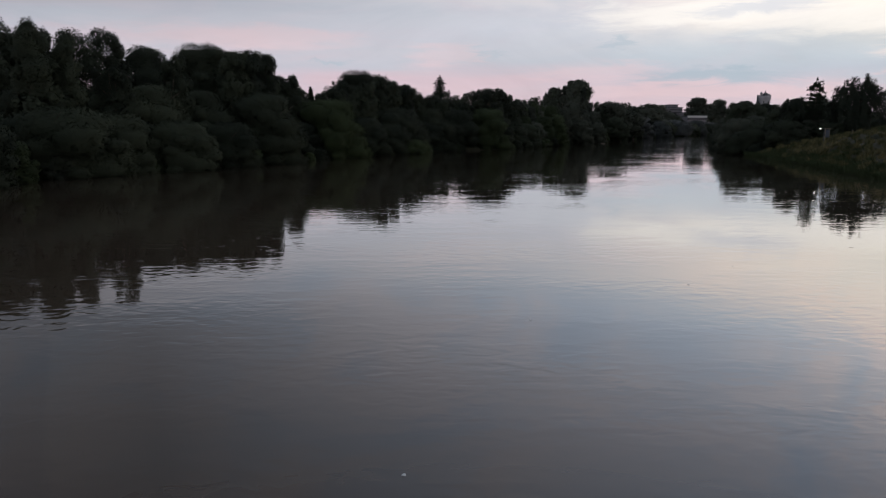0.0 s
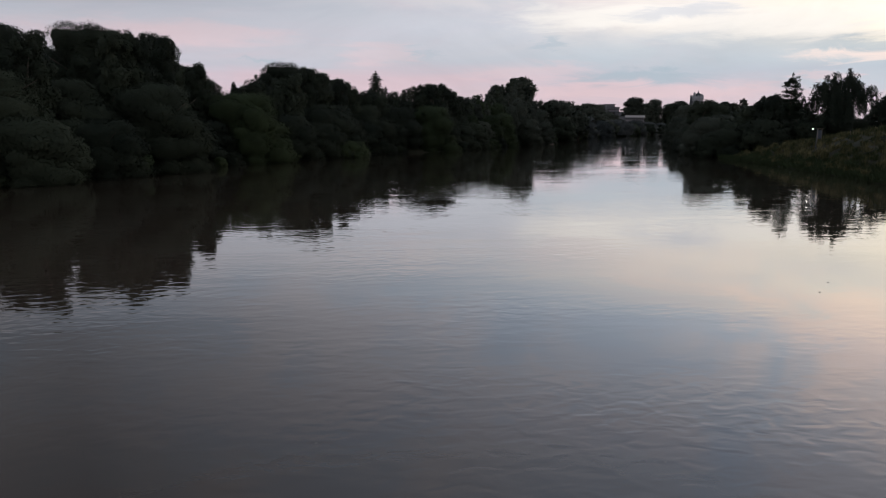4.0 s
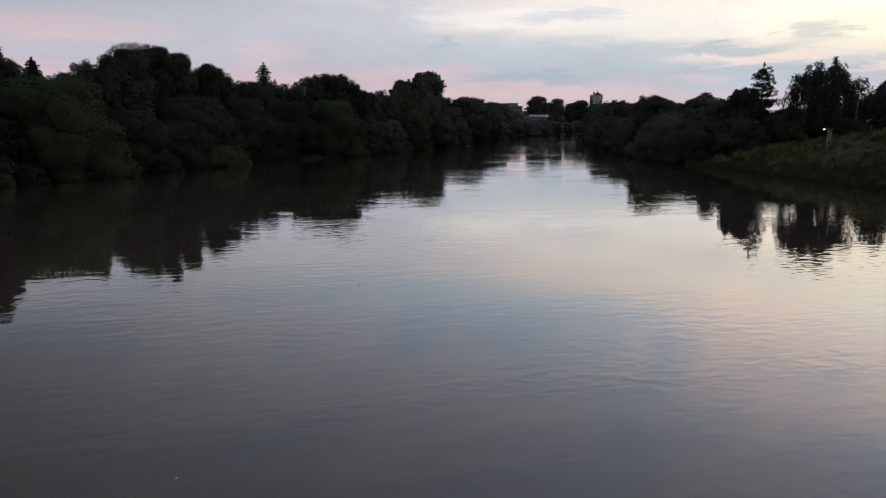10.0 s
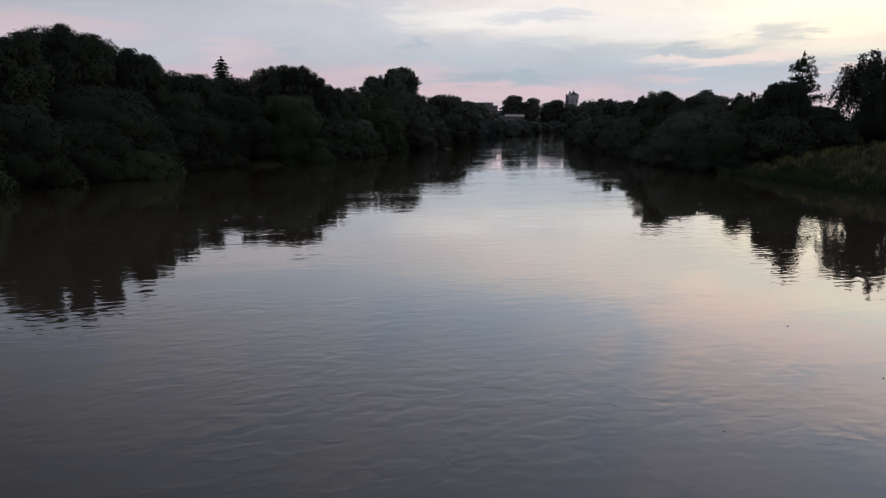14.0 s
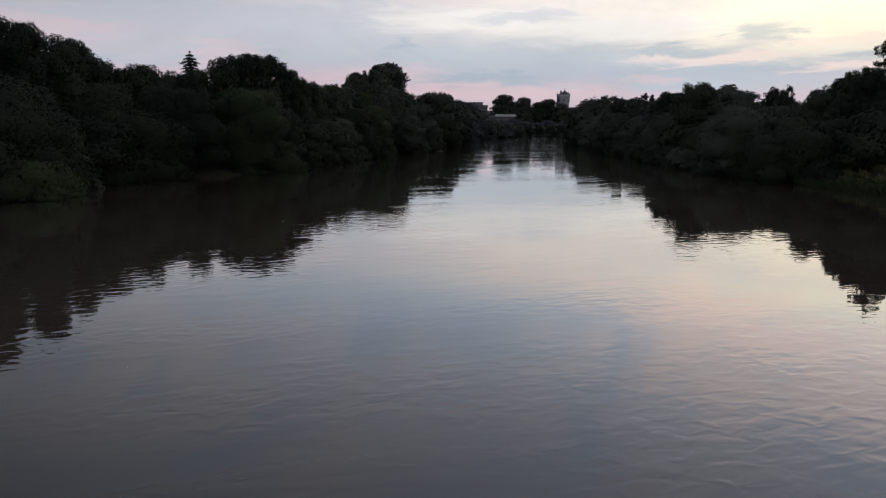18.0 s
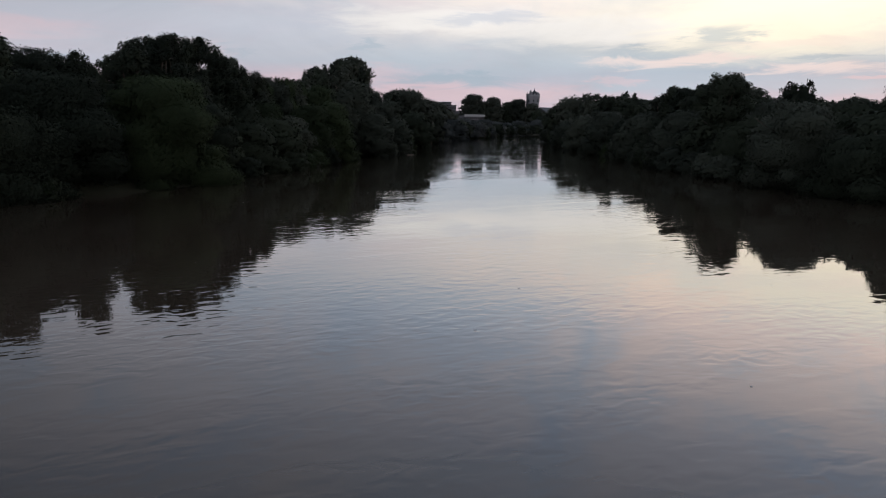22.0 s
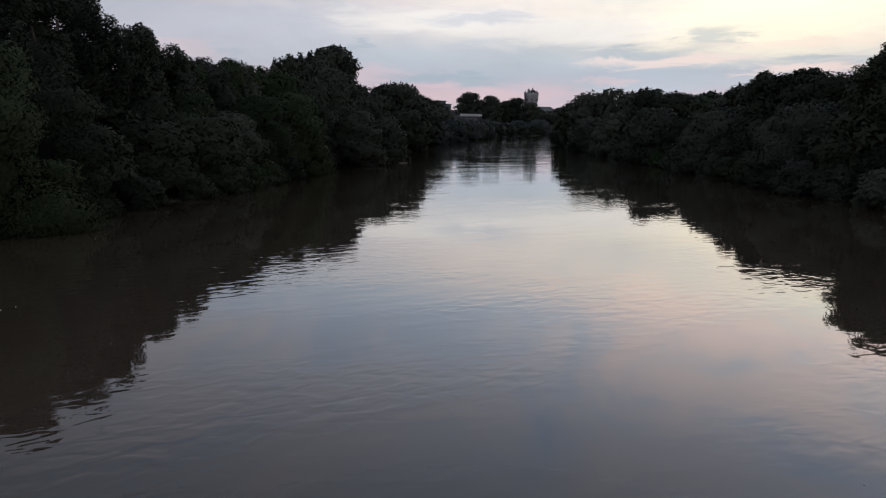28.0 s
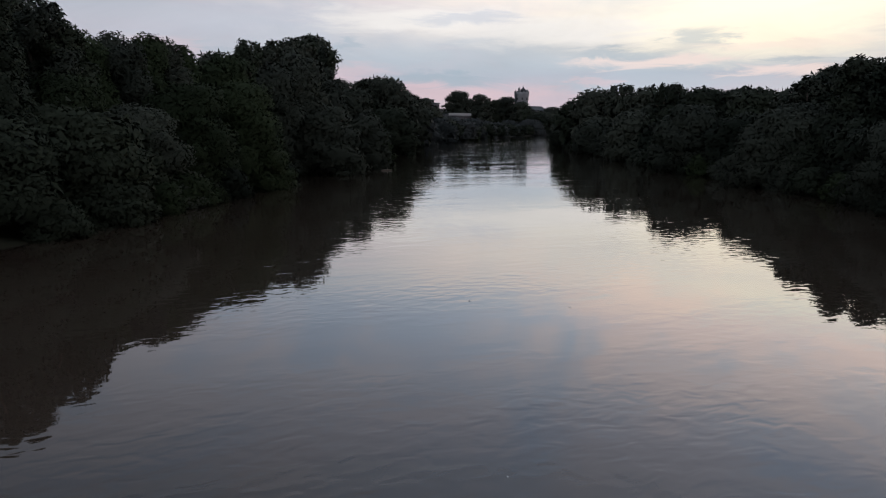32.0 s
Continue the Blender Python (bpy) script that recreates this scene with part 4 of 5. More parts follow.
tree(76.3, 356.1, 2.0, 19.3, 4.5, "broad", "dark", 204)
tree(83.6, 368.6, 2.0, 19.4, 4.5, "airy", "dark", 205)
tree(99.3, 224.9, 2.0, 13.8, 4.5, "broad", "dark", 206)
tree(81.0, 160.4, 2.0, 13.0, 4.5, "broad", "dark", 208)
tree(-8.7, 191.8, 2.0, 17.1, 4.5, "airy", "dark", 209)
tree(-12.7, 221.6, 2.0, 20.0, 4.5, "airy", "dark", 210)
tree(-3.2, 190.8, 2.0, 14.1, 4.5, "airy", "dark", 211)
tree(-0.6, 192.3, 2.0, 13.4, 4.5, "airy", "dark", 212)
tree(5.8, 197.0, 2.0, 13.6, 4.5, "airy", "dark", 214)
tree(10.7, 218.2, 2.0, 17.6, 4.5, "airy", "dark", 215)
tree(14.5, 212.1, 2.0, 17.4, 4.5, "airy", "dark", 216)
tree(23.5, 228.6, 2.0, 15.0, 4.5, "airy", "dark", 217)
tree(66.8, 323.4, 2.0, 19.2, 4.5, "broad", "dark", 218)
tree(80.2, 349.8, 2.0, 18.3, 4.5, "broad", "dark", 219)
tree(144.3, 324.3, 2.0, 17.9, 4.5, "broad", "dark", 220)
tree(194.2, 374.2, 2.0, 21.6, 6.0, "airy", "dark", 221)
tree(103.9, 234.9, 2.0, 12.0, 4.5, "broad", "dark", 222)
tree(81.6, 168.3, 2.0, 11.0, 4.5, "broad", "dark", 223)
tree(87.8, 168.8, 2.0, 13.5, 4.5, "broad", "dark", 224)
tree(10.2, 204.8, 2.0, 14.8, 4.5, "airy", "dark", 225)
tree(13.4, 210.3, 2.0, 16.8, 4.5, "airy", "dark", 226)
tree(16.4, 215.5, 2.0, 16.9, 4.5, "airy", "dark", 227)
tree(21.6, 259.7, 2.0, 20.6, 4.5, "airy", "dark", 228)
tree(32.8, 264.2, 2.0, 16.2, 4.5, "airy", "dark", 229)
tree(47.5, 318.8, 2.0, 21.1, 4.5, "broad", "dark", 230)
tree(52.7, 329.1, 2.0, 24.5, 4.5, "broad", "dark", 231)
tree(185.6, 355.7, 2.0, 20.1, 4.5, "broad", "dark", 232)
tree(103.1, 233.4, 2.0, 12.4, 4.5, "airy", "dark", 233)
tree(87.8, 196.7, 2.0, 12.7, 4.6, "broad", "dark", 234)
tree(22.7, 262.8, 2.0, 19.8, 4.5, "airy", "dark", 236)
tree(27.0, 235.0, 2.0, 13.9, 4.5, "airy", "dark", 237)
tree(34.1, 248.2, 2.0, 14.8, 4.5, "broad", "dark", 238)
tree(38.4, 259.0, 2.0, 14.7, 4.5, "broad", "dark", 239)
tree(44.1, 272.5, 2.0, 18.1, 4.5, "broad", "dark", 240)
tree(50.0, 285.9, 2.0, 19.8, 4.5, "airy", "dark", 241)
tree(71.1, 331.6, 2.0, 17.4, 4.5, "broad", "dark", 242)
tree(331.0, 710.0, 2.0, 24.0, 11, "broad", "dark", 243)
tree(148.4, 334.2, 2.0, 18.3, 4.5, "broad", "dark", 244)
tree(106.0, 225.1, 2.0, 14.2, 4.5, "airy", "dark", 245)
tree(-54.9, 91.8, 2.0, 20.6, 4.5, "broad", "dark", 246)
tree(-90.6, 157.8, 2.0, 27.5, 4.6, "broad", "dark", 247)
tree(-52.5, 96.7, 2.0, 19.3, 4.5, "broad", "dark", 248)
tree(-49.4, 102.7, 2.0, 20.1, 4.5, "airy", "dark", 249)
tree(-43.7, 113.9, 2.0, 18.3, 4.5, "broad", "dark", 250)
tree(-37.6, 128.6, 2.0, 20.3, 4.5, "broad", "dark", 251)
tree(-39.8, 147.7, 2.0, 22.4, 4.5, "broad", "dark", 252)
tree(-34.0, 192.0, 2.0, 15.9, 4.5, "airy", "dark", 253)
tree(-17.8, 182.1, 2.0, 19.8, 4.5, "broad", "dark", 254)
tree(-9.6, 183.7, 2.0, 17.2, 4.5, "broad", "dark", 255)
tree(34.6, 293.0, 2.0, 18.1, 4.5, "broad", "dark", 256)
tree(48.6, 352.7, 2.0, 22.1, 4.5, "airy", "dark", 257)
tree(48.9, 324.3, 2.0, 22.0, 4.5, "broad", "dark", 258)
tree(77.8, 377.1, 2.0, 25.4, 7.1, "broad", "dark", 259)
tree(85.0, 359.1, 2.0, 19.8, 4.5, "broad", "dark", 260)
tree(102.3, 388.8, 2.0, 20.5, 4.7, "airy", "dark", 261)
tree(-38.4, 124.2, 2.0, 19.8, 4.5, "broad", "dark", 262)
tree(-34.8, 137.2, 2.0, 20.7, 4.5, "broad", "dark", 263)
tree(-32.4, 146.3, 2.0, 17.4, 4.5, "broad", "dark", 264)
tree(-23.9, 160.6, 2.0, 15.3, 4.5, "airy", "dark", 265)
tree(-28.3, 196.3, 2.0, 19.5, 4.5, "broad", "dark", 266)
tree(-15.8, 171.8, 2.0, 18.6, 4.5, "broad", "dark", 267)
tree(-4.3, 190.6, 2.0, 14.5, 4.5, "airy", "dark", 268)
tree(8.9, 267.4, 2.0, 19.6, 4.5, "airy", "dark", 269)
tree(156.0, 503.2, 2.0, 20.9, 5.8, "broad", "dark", 271)
tree(121.4, 241.3, 2.0, 13.8, 4.5, "broad", "dark", 272)
tree(92.4, 140.7, 2.0, 12.3, 4.5, "airy", "dark", 273)
tree(-21.0, 163.7, 2.0, 13.0, 4.5, "broad", "dark", 274)
tree(-18.7, 167.4, 2.0, 17.0, 4.5, "broad", "dark", 275)
tree(0.1, 193.0, 2.0, 13.9, 4.5, "airy", "dark", 276)
tree(13.9, 224.8, 2.0, 18.9, 4.5, "airy", "dark", 277)
tree(60.7, 346.3, 2.0, 27.4, 4.5, "broad", "dark", 279)
tree(76.6, 373.5, 2.0, 29.7, 4.5, "broad", "dark", 280)
tree(107.1, 396.1, 2.0, 20.7, 4.5, "airy", "dark", 281)
tree(-9.2, 200.9, 2.0, 17.7, 4.5, "airy", "dark", 283)
tree(-12.0, 222.8, 2.0, 19.9, 4.5, "airy", "dark", 284)
tree(87.1, 361.4, 2.0, 20.2, 4.5, "broad", "dark", 287)
tree(115.6, 410.0, 2.0, 18.3, 6.0, "broad", "dark", 288)
tree(228.0, 578.0, 2.0, 25.2, 9, "airy", "dark", 289)
tree(10.8, 204.9, 2.0, 15.0, 4.5, "airy", "dark", 292)
tree(13.9, 211.3, 2.0, 17.3, 4.5, "airy", "dark", 293)
tree(17.4, 217.6, 2.0, 17.8, 4.5, "airy", "dark", 294)
tree(20.7, 222.7, 2.0, 16.1, 4.5, "airy", "dark", 295)
tree(22.4, 238.7, 2.0, 17.2, 4.5, "airy", "dark", 296)
tree(56.5, 336.6, 2.0, 25.7, 4.5, "broad", "dark", 298)
tree(356.0, 744.0, 2.0, 23.3, 11, "broad", "dark", 299)
tree(121.4, 277.5, 2.0, 14.8, 4.5, "broad", "dark", 300)
tree(104.7, 222.5, 2.0, 14.1, 4.5, "broad", "dark", 302)
tree(88.5, 198.9, 2.0, 13.4, 4.5, "broad", "dark", 303)
tree(22.1, 225.3, 2.0, 14.9, 4.5, "airy", "dark", 304)
tree(23.2, 227.5, 2.0, 15.3, 4.5, "airy", "dark", 305)
tree(26.5, 234.0, 2.0, 14.4, 4.5, "airy", "dark", 306)
tree(30.9, 241.2, 2.0, 13.9, 4.5, "broad", "dark", 307)
tree(39.4, 261.9, 2.0, 15.1, 4.5, "airy", "dark", 309)
tree(53.6, 294.4, 2.0, 21.3, 4.5, "broad", "dark", 310)
tree(81.4, 351.6, 2.0, 18.6, 4.5, "broad", "dark", 312)
tree(112.6, 404.8, 2.0, 18.9, 4.5, "airy", "dark", 313)
tree(366.0, 750.0, 2.0, 22.9, 14, "broad", "dark", 314)
tree(124.6, 284.5, 2.0, 15.1, 4.5, "broad", "dark", 315)
tree(105.4, 238.3, 2.0, 11.4, 4.5, "broad", "dark", 316)
tree(97.2, 220.0, 2.0, 13.1, 4.5, "airy", "dark", 317)
tree(-63.0, 109.1, 2.0, 21.7, 4.5, "broad", "dark", 318)
tree(-19.4, 166.2, 2.0, 16.6, 4.5, "airy", "dark", 325)
tree(-17.8, 167.6, 2.0, 17.3, 4.5, "broad", "dark", 326)
tree(118.6, 415.3, 2.0, 18.5, 4.5, "broad", "dark", 332)
tree(138.3, 251.1, 2.0, 17.6, 4.5, "broad", "dark", 334)
tree(40.7, 282.4, 2.0, 17.3, 4.5, "broad", "dark", 336)
tree(49.2, 322.6, 2.0, 23.1, 4.5, "airy", "dark", 337)
tree(88.9, 200.0, 2.0, 13.7, 4.5, "broad", "dark", 339)
conifer(-1.8, 376.0, 4.0, 34.7, 19.0, 501, leaf=0.62)
conifer(-32.0, 346.0, 4.0, 32.9, 21.0, 507, leaf=0.62)
conifer(-66.8, 347.6, 4.0, 26.7, 8.5, 502)
conifer(-79.9, 326.5, 4.0, 30.1, 16.0, 503)
conifer(-105.4, 378.5, 4.0, 33.5, 18.0, 504)
conifer(133.4, 180.0, 5.0, 17.0, 10.0, 505, leaf=0.6)
conifer(89.6, 165.4, 3.0, 18.1, 9.4, 506, tiers=15, leaf=0.32, sparse=True, label="tall open pine with ragged tiers against the dusk sky")
weeping_tree(94.2, 155.4, 4.5, 17.7, 11.2, 507, leaf=0.28)
weeping_tree(128.6, 223.8, 2.5, 15.1, 8.8, 508, label="small weeping willow rising behind the riverside bushes")
# round heads above the wood
tree(71.6, 367.7, 4, 31.4, 15.6, "round", "dark", 79)
tree(59.8, 371.5, 4, 27.6, 10.6, "round", "dark", 80)
# trees before the apartment block
tree(208.4, 668.3, 5.0, 27.9, 26, "broad", "dark", 901)
tree(217.0, 655.0, 5.0, 20.6, 22, "broad", "dark", 902)
tree(197.9, 661.0, 5.0, 28.7, 22, "broad", "dark", 903)


# ---- shrubs that close the banks ----
def shrub_kind(seed, colour, h, width, leaf):
    rng = np.random.default_rng(seed)
    ob = thing("bank_shrub", 0, 0, 0, {"dark": "low dark green shrub crowding the river bank", "olive": "low olive green shrub crowding the river bank", "silver": "low grey-green shrub crowding the river bank"}[colour], "shrub", "shrubs along the banks")
    sprays, cv, cf, leans = crown_arrays(rng, "dome", h, width, leaf)
    part("crown", finish_crown(sprays, cv, cf, leans, LEAF[colour], h, width, 0.02), LEAF[colour], ob)
    part("stem", mesh_of("stem", *joined([tube([(0, 0, -0.3), (0.2 * math.cos(a), 0.2 * math.sin(a), h * 0.3), (0.9 * math.cos(a), 0.9 * math.sin(a), h * 0.7)], (0.09, 0.06, 0.02), 5) for a in (0.3, 2.2, 4.4)]), BARK, True), BARK, ob)
    return ob


def row_of_shrubs(line, side, y0, y1, step, offset, low, high, kinds, rng, full=4.0, clear=(0, 0)):
    y = y0
    while y < y1:
        x = float(bank_x(line, y)) + side * (offset + rng.uniform(-0.8, 0.8))
        h = rng.uniform(low, high)
        ob = kinds[int(rng.integers(len(kinds)))]
        s = h / full
        if y > 260 or h < 1.2:
            ob = FAR_SHRUBS[ob]
        wide = s * rng.uniform(0.95, 1.25)
        z = max(float(ground_height(x, y)) - 0.15, -0.05)
        m = pose(x, y, z, 0, 0, rng.uniform(0, 360)) @ Matrix.Diagonal((wide, wide, s, 1))
        if not clear[0] < y < clear[1]:
            made = copy_thing(ob, m)
            made["label"] = ob["label"]
        y += step * rng.uniform(0.8, 1.2) * (1 + max(y - 330, 0) / 250)


KINDS = (("dark", 6.0), ("dark", 6.8), ("dark", 5.4), ("silver", 6.2), ("olive", 5.8), ("dark", 7.0))
SHRUBS = [shrub_kind(701 + i, c, 4.0, w, 0.27) for i, (c, w) in enumerate(KINDS)]
TALL_SHRUBS = [shrub_kind(721 + i, "dark", 6.3, w, 0.28) for i, w in enumerate((9.0, 10.2, 8.4))]
FAR_SHRUBS = {ob: shrub_kind(731 + i, c, 4.0, w, 0.75) for i, (ob, (c, w)) in enumerate(zip(SHRUBS, KINDS))}
FAR_SHRUBS.update({ob: shrub_kind(741 + i, "dark", 6.3, w, 0.85) for i, (ob, w) in enumerate(zip(TALL_SHRUBS, (9.0, 10.2, 8.4)))})
bank_rng = np.random.default_rng(77)
row_of_shrubs(WEST, -1, 20, 560, 5.4, 1.8, 1.6, 3.2, SHRUBS, bank_rng, clear=(194, 210))
row_of_shrubs(WEST, -1, 20, 520, 6.0, 6.5, 5.5, 7.5, TALL_SHRUBS, bank_rng, 6.3, (192, 214))
row_of_shrubs(EAST, 1, 160, 470, 5.2, 2.0, 1.8, 3.4, [SHRUBS[0], SHRUBS[3], SHRUBS[3], SHRUBS[4], SHRUBS[5]], bank_rng)
row_of_shrubs(EAST, 1, 156, 460, 6.0, 7.0, 5.0, 7.0, TALL_SHRUBS, bank_rng, 6.3)
row_of_shrubs(WEST, -1, 525, 880, 8.0, 6.0, 6.0, 9.0, TALL_SHRUBS, np.random.default_rng(78), 6.3)
for off, gap in ((1.4, 4.0), (5.0, 9.0), (10.0, 13.0)):
    row_of_shrubs(EAST, 1, 62, 152, gap, off, 0.5, 1.0, [SHRUBS[4], SHRUBS[4], SHRUBS[3]], bank_rng)
for i, ob in enumerate(SHRUBS + TALL_SHRUBS + list(FAR_SHRUBS.values())):
    yy = 40.0 + 3.2 * i
    ob.matrix_world = pose(float(bank_x(WEST, yy)) - 9, yy, float(ground_height(float(bank_x(WEST, yy)) - 9, yy)) - 0.1)


# ---- meadow grass on the high bank ----
def make_grass():
    rng = np.random.default_rng(5)
    n = 11000
    y = rng.uniform(52, 166, n)
    off = np.minimum(-np.log(1 - rng.uniform(0.0, 0.985, n)) * 13, 60)
    x = bank_x(EAST, y) + off - 0.4
    z = ground_height(x, y)
    ok = z > 0.02
    x, y, z = x[ok], y[ok], z[ok]
    # tussocks: gather the blades round uneven clumps, tall in their middle
    hubs = rng.integers(0, len(x), 900)
    near = np.array([hubs[np.argmin((x[hubs] - a) ** 2 + (y[hubs] - b) ** 2)] for a, b in zip(x, y)])
    pull = rng.uniform(0.25, 0.75, len(x))
    x, y = x + (x[near] - x) * pull, y + (y[near] - y) * pull
    z = ground_height(x, y)
    apart = np.hypot(x - x[near], y - y[near])
    clump = rng.uniform(0.55, 1.5, len(x))[near]
    tallness = np.clip((0.85 - 0.30 * apart) * clump + rng.normal(size=len(x)) * 0.10, 0.22, 1.35)
    verts, faces = [], []
    base = np.stack([x, y, z - 0.05], 1)
    for k in range(8):
        a = rng.uniform(0, 2 * math.pi, len(x))
        lean = rng.uniform(0.1, 0.55, len(x))
        root = base + np.stack([np.cos(a) * 0.16, np.sin(a) * 0.16, np.zeros(len(x))], 1) * rng.uniform(0.3, 2.2, (len(x), 1))
        hgt = tallness * rng.uniform(0.7, 1.25, len(x))
        tip = root + np.stack([np.cos(a) * lean * hgt, np.sin(a) * lean * hgt, hgt], 1)
        mid = root * 0.5 + tip * 0.5 + np.stack([-np.cos(a), -np.sin(a), np.ones(len(x))], 1) * (0.06 * hgt)[:, None]
        side = np.stack([-np.sin(a), np.cos(a), np.zeros(len(x))], 1) * rng.uniform(0.02, 0.045, (len(x), 1))
        quad = np.stack([root, mid + side, tip, mid - side], 1).reshape(-1, 3)
        faces.append(len(x) * 4 * k + np.arange(len(x) * 4).reshape(-1, 4))
        verts.append(quad)
    ob = new("meadow_grass", mesh_of("meadow_grass", np.vstack(verts).tolist(), np.vstack(faces).tolist(), GRASS))
    tagged(ob, "long unmown grass, green with straw-coloured patches, on the sloping bank", "grass", kind="stuff")


make_grass()


def make_reeds():
    """Taller, darker growth along the foot of the meadow, hanging over the water."""
    rng = np.random.default_rng(9)
    n = 3200
    y = rng.uniform(52, 160, n)
    x = bank_x(EAST, y) + rng.uniform(-1.3, 2.4, n)
    z = np.maximum(ground_height(x, y), -0.1)
    verts, faces = [], []
    for k in range(7):
        a = rng.uniform(0, 2 * math.pi, n)
        hgt = rng.uniform(0.5, 1.25, n) * (0.7 + 0.4 * np.sin(y * 0.5) ** 2)
        root = np.stack([x + np.cos(a) * 0.2, y + np.sin(a) * 0.2, z - 0.1], 1)
        tip = root + np.stack([np.cos(a) * 0.45 * hgt - 0.2, np.sin(a) * 0.45 * hgt, hgt], 1)
        mid = root * 0.45 + tip * 0.55 + np.array([0, 0, 0.12])
        side = np.stack([-np.sin(a), np.cos(a), np.zeros(n)], 1) * rng.uniform(0.03, 0.07, (n, 1))
        verts.append(np.stack([root, mid + side, tip, mid - side], 1).reshape(-1, 3))
        faces.append(n * 4 * k + np.arange(n * 4).reshape(-1, 4))
    ob = new("bank_reeds", mesh_of("bank_reeds", np.vstack(verts).tolist(), np.vstack(faces).tolist(), LEAF["olive"]))
    tagged(ob, "dense reeds and weeds drooping over the meadow's water edge", "reeds", kind="stuff")


make_reeds()

# ---- things on the bank and far buildings ----
PAINT = rough_material("grey_paint", (0.06, 0.065, 0.07), (0.11, 0.115, 0.12), 1.5, 0.5, 0.001)
PANEL = rough_material("weathered_panel", (0.05, 0.058, 0.075), (0.09, 0.10, 0.12), 1.2, 0.6, 0.002)
TIMBER = rough_material("weathered_timber", (0.13, 0.10, 0.075), (0.28, 0.23, 0.18), 2.5, 0.9, 0.01)
PALE = rough_material("pale_paint", (0.50, 0.49, 0.46), (0.66, 0.65, 0.62), 1.5, 0.7, 0.002)
RED = rough_material("red_roof_sheet", (0.11, 0.020, 0.020), (0.20, 0.035, 0.032), 0.8, 0.6, 0.004)
PLASTER = rough_material("grey_plaster", (0.15, 0.145, 0.15), (0.23, 0.225, 0.23), 0.12, 0.9, 0.01)
STONE = rough_material("pale_tower_render", (0.30, 0.29, 0.29), (0.42, 0.41, 0.40), 0.15, 0.9, 0.01)
LEADED = rough_material("slate_roof", (0.06, 0.065, 0.07), (0.12, 0.125, 0.13), 0.5, 0.7, 0.01)


def glass_material():
    m, nt, shader = material("window_glass")
    where = node(nt, "ShaderNodeTexCoord").outputs["Object"]
    plug(nt, shader.inputs["Base Color"], ramp(nt, grain(nt, where, 0.4, 2), [(0.3, (0.015, 0.018, 0.02)), (0.7, (0.035, 0.04, 0.045))]))
    shader.inputs["Roughness"].default_value = 0.08
    return m


def lamp_material(name, glow, strength):
    m, nt, shader = material(name)
    shader.inputs["Base Color"].default_value = (*(0.9 * c for c in glow), 1)
    shader.inputs["Emission Color"].default_value = (*glow, 1)
    shader.inputs["Emission Strength"].default_value = strength
    return m


GLASS, LIT, RED_LIT = glass_material(), lamp_material("lit_diffuser", (1.0, 0.93, 0.78), 6.0), lamp_material("lit_tail_light", (1.0, 0.06, 0.03), 3.0)


def cuboid(size, centre, bevel=0.0):
    bm = bmesh.new()
    box(bm, size, centre, bevel)
    return bm


def street_lamp(x, y, height):
    z = float(ground_height(x, y))
    ob = thing("street_lamp", x, y, z, "slim grey lamp post, lit, standing in the long grass", "lamp")
    v, f = lathe([(0.09, -0.3), (0.09, 0.5), (0.06, 0.55), (0.045, height - 0.1), (0.05, height)], 10)
    part("post", mesh_of("post", v, f, PAINT, True), PAINT, ob)
    v, f = tube([(0, 0, height - 0.05), (-0.25, 0, height + 0.08), (-0.6, 0, height + 0.10)], (0.035, 0.03, 0.03), 8)
    part("arm", mesh_of("arm", v, f, PAINT, True), PAINT, ob)
    head = part("lamp_head", cuboid((0.42, 0.24, 0.08), (-0.80, 0, height + 0.10), 0.03), PAINT, ob)
    part("diffuser", cuboid((0.22, 0.20, 0.09), (-0.80, 0, height + 0.03), 0.02), LIT, head, "glowing white lamp diffuser")
    return ob


def notice_board(x, y):
    z = float(ground_height(x, y))
    ob = thing("notice_board", x, y, z, "weathered grey-blue notice board on two posts in the grass", "sign", turn=25)
    for dx in (-0.62, 0.62):
        part("post", cuboid((0.10, 0.10, 2.9), (dx, 0, 1.25), 0.012), TIMBER, ob)
    part("board", cuboid((1.15, 0.05, 1.5), (0, -0.01, 1.75), 0.01), PANEL, ob)
    part("roof_board", cuboid((1.6, 0.4, 0.06), (0, 0, 2.72), 0.01), TIMBER, ob)
    return ob


def marker_post(x, y, height):
    z = float(ground_height(x, y))
    ob = thing("marker_post", x, y, z, "thin pale marker post in the grass", "post")
    v, f = lathe([(0.035, -0.3), (0.035, height - 0.06), (0.02, height)], 8)
    part("shaft", mesh_of("shaft", v, f, TIMBER, True), TIMBER, ob)
    part("cap", mesh_of("cap", *lathe([(0.045, height - 0.16), (0.045, height - 0.05), (0.03, height + 0.01)], 8), PAINT, True), PAINT, ob)


def timber_pole(x, y, top):
    z = float(ground_height(x, y))
    ob = thing("timber_pole", x, y, z, "leaning weathered timber pole behind the pavilion", "pole")
    h = top - z
    part("shaft", mesh_of("shaft", *tube([(0, 0, -0.4), (0.12, 0, h * 0.5), (0.36, 0.1, h)], (0.17, 0.14, 0.10), 8), TIMBER, True), TIMBER, ob)
    part("crossarm", cuboid((1.2, 0.09, 0.09), (0.32, 0.1, h - 0.5), 0.01), TIMBER, ob)


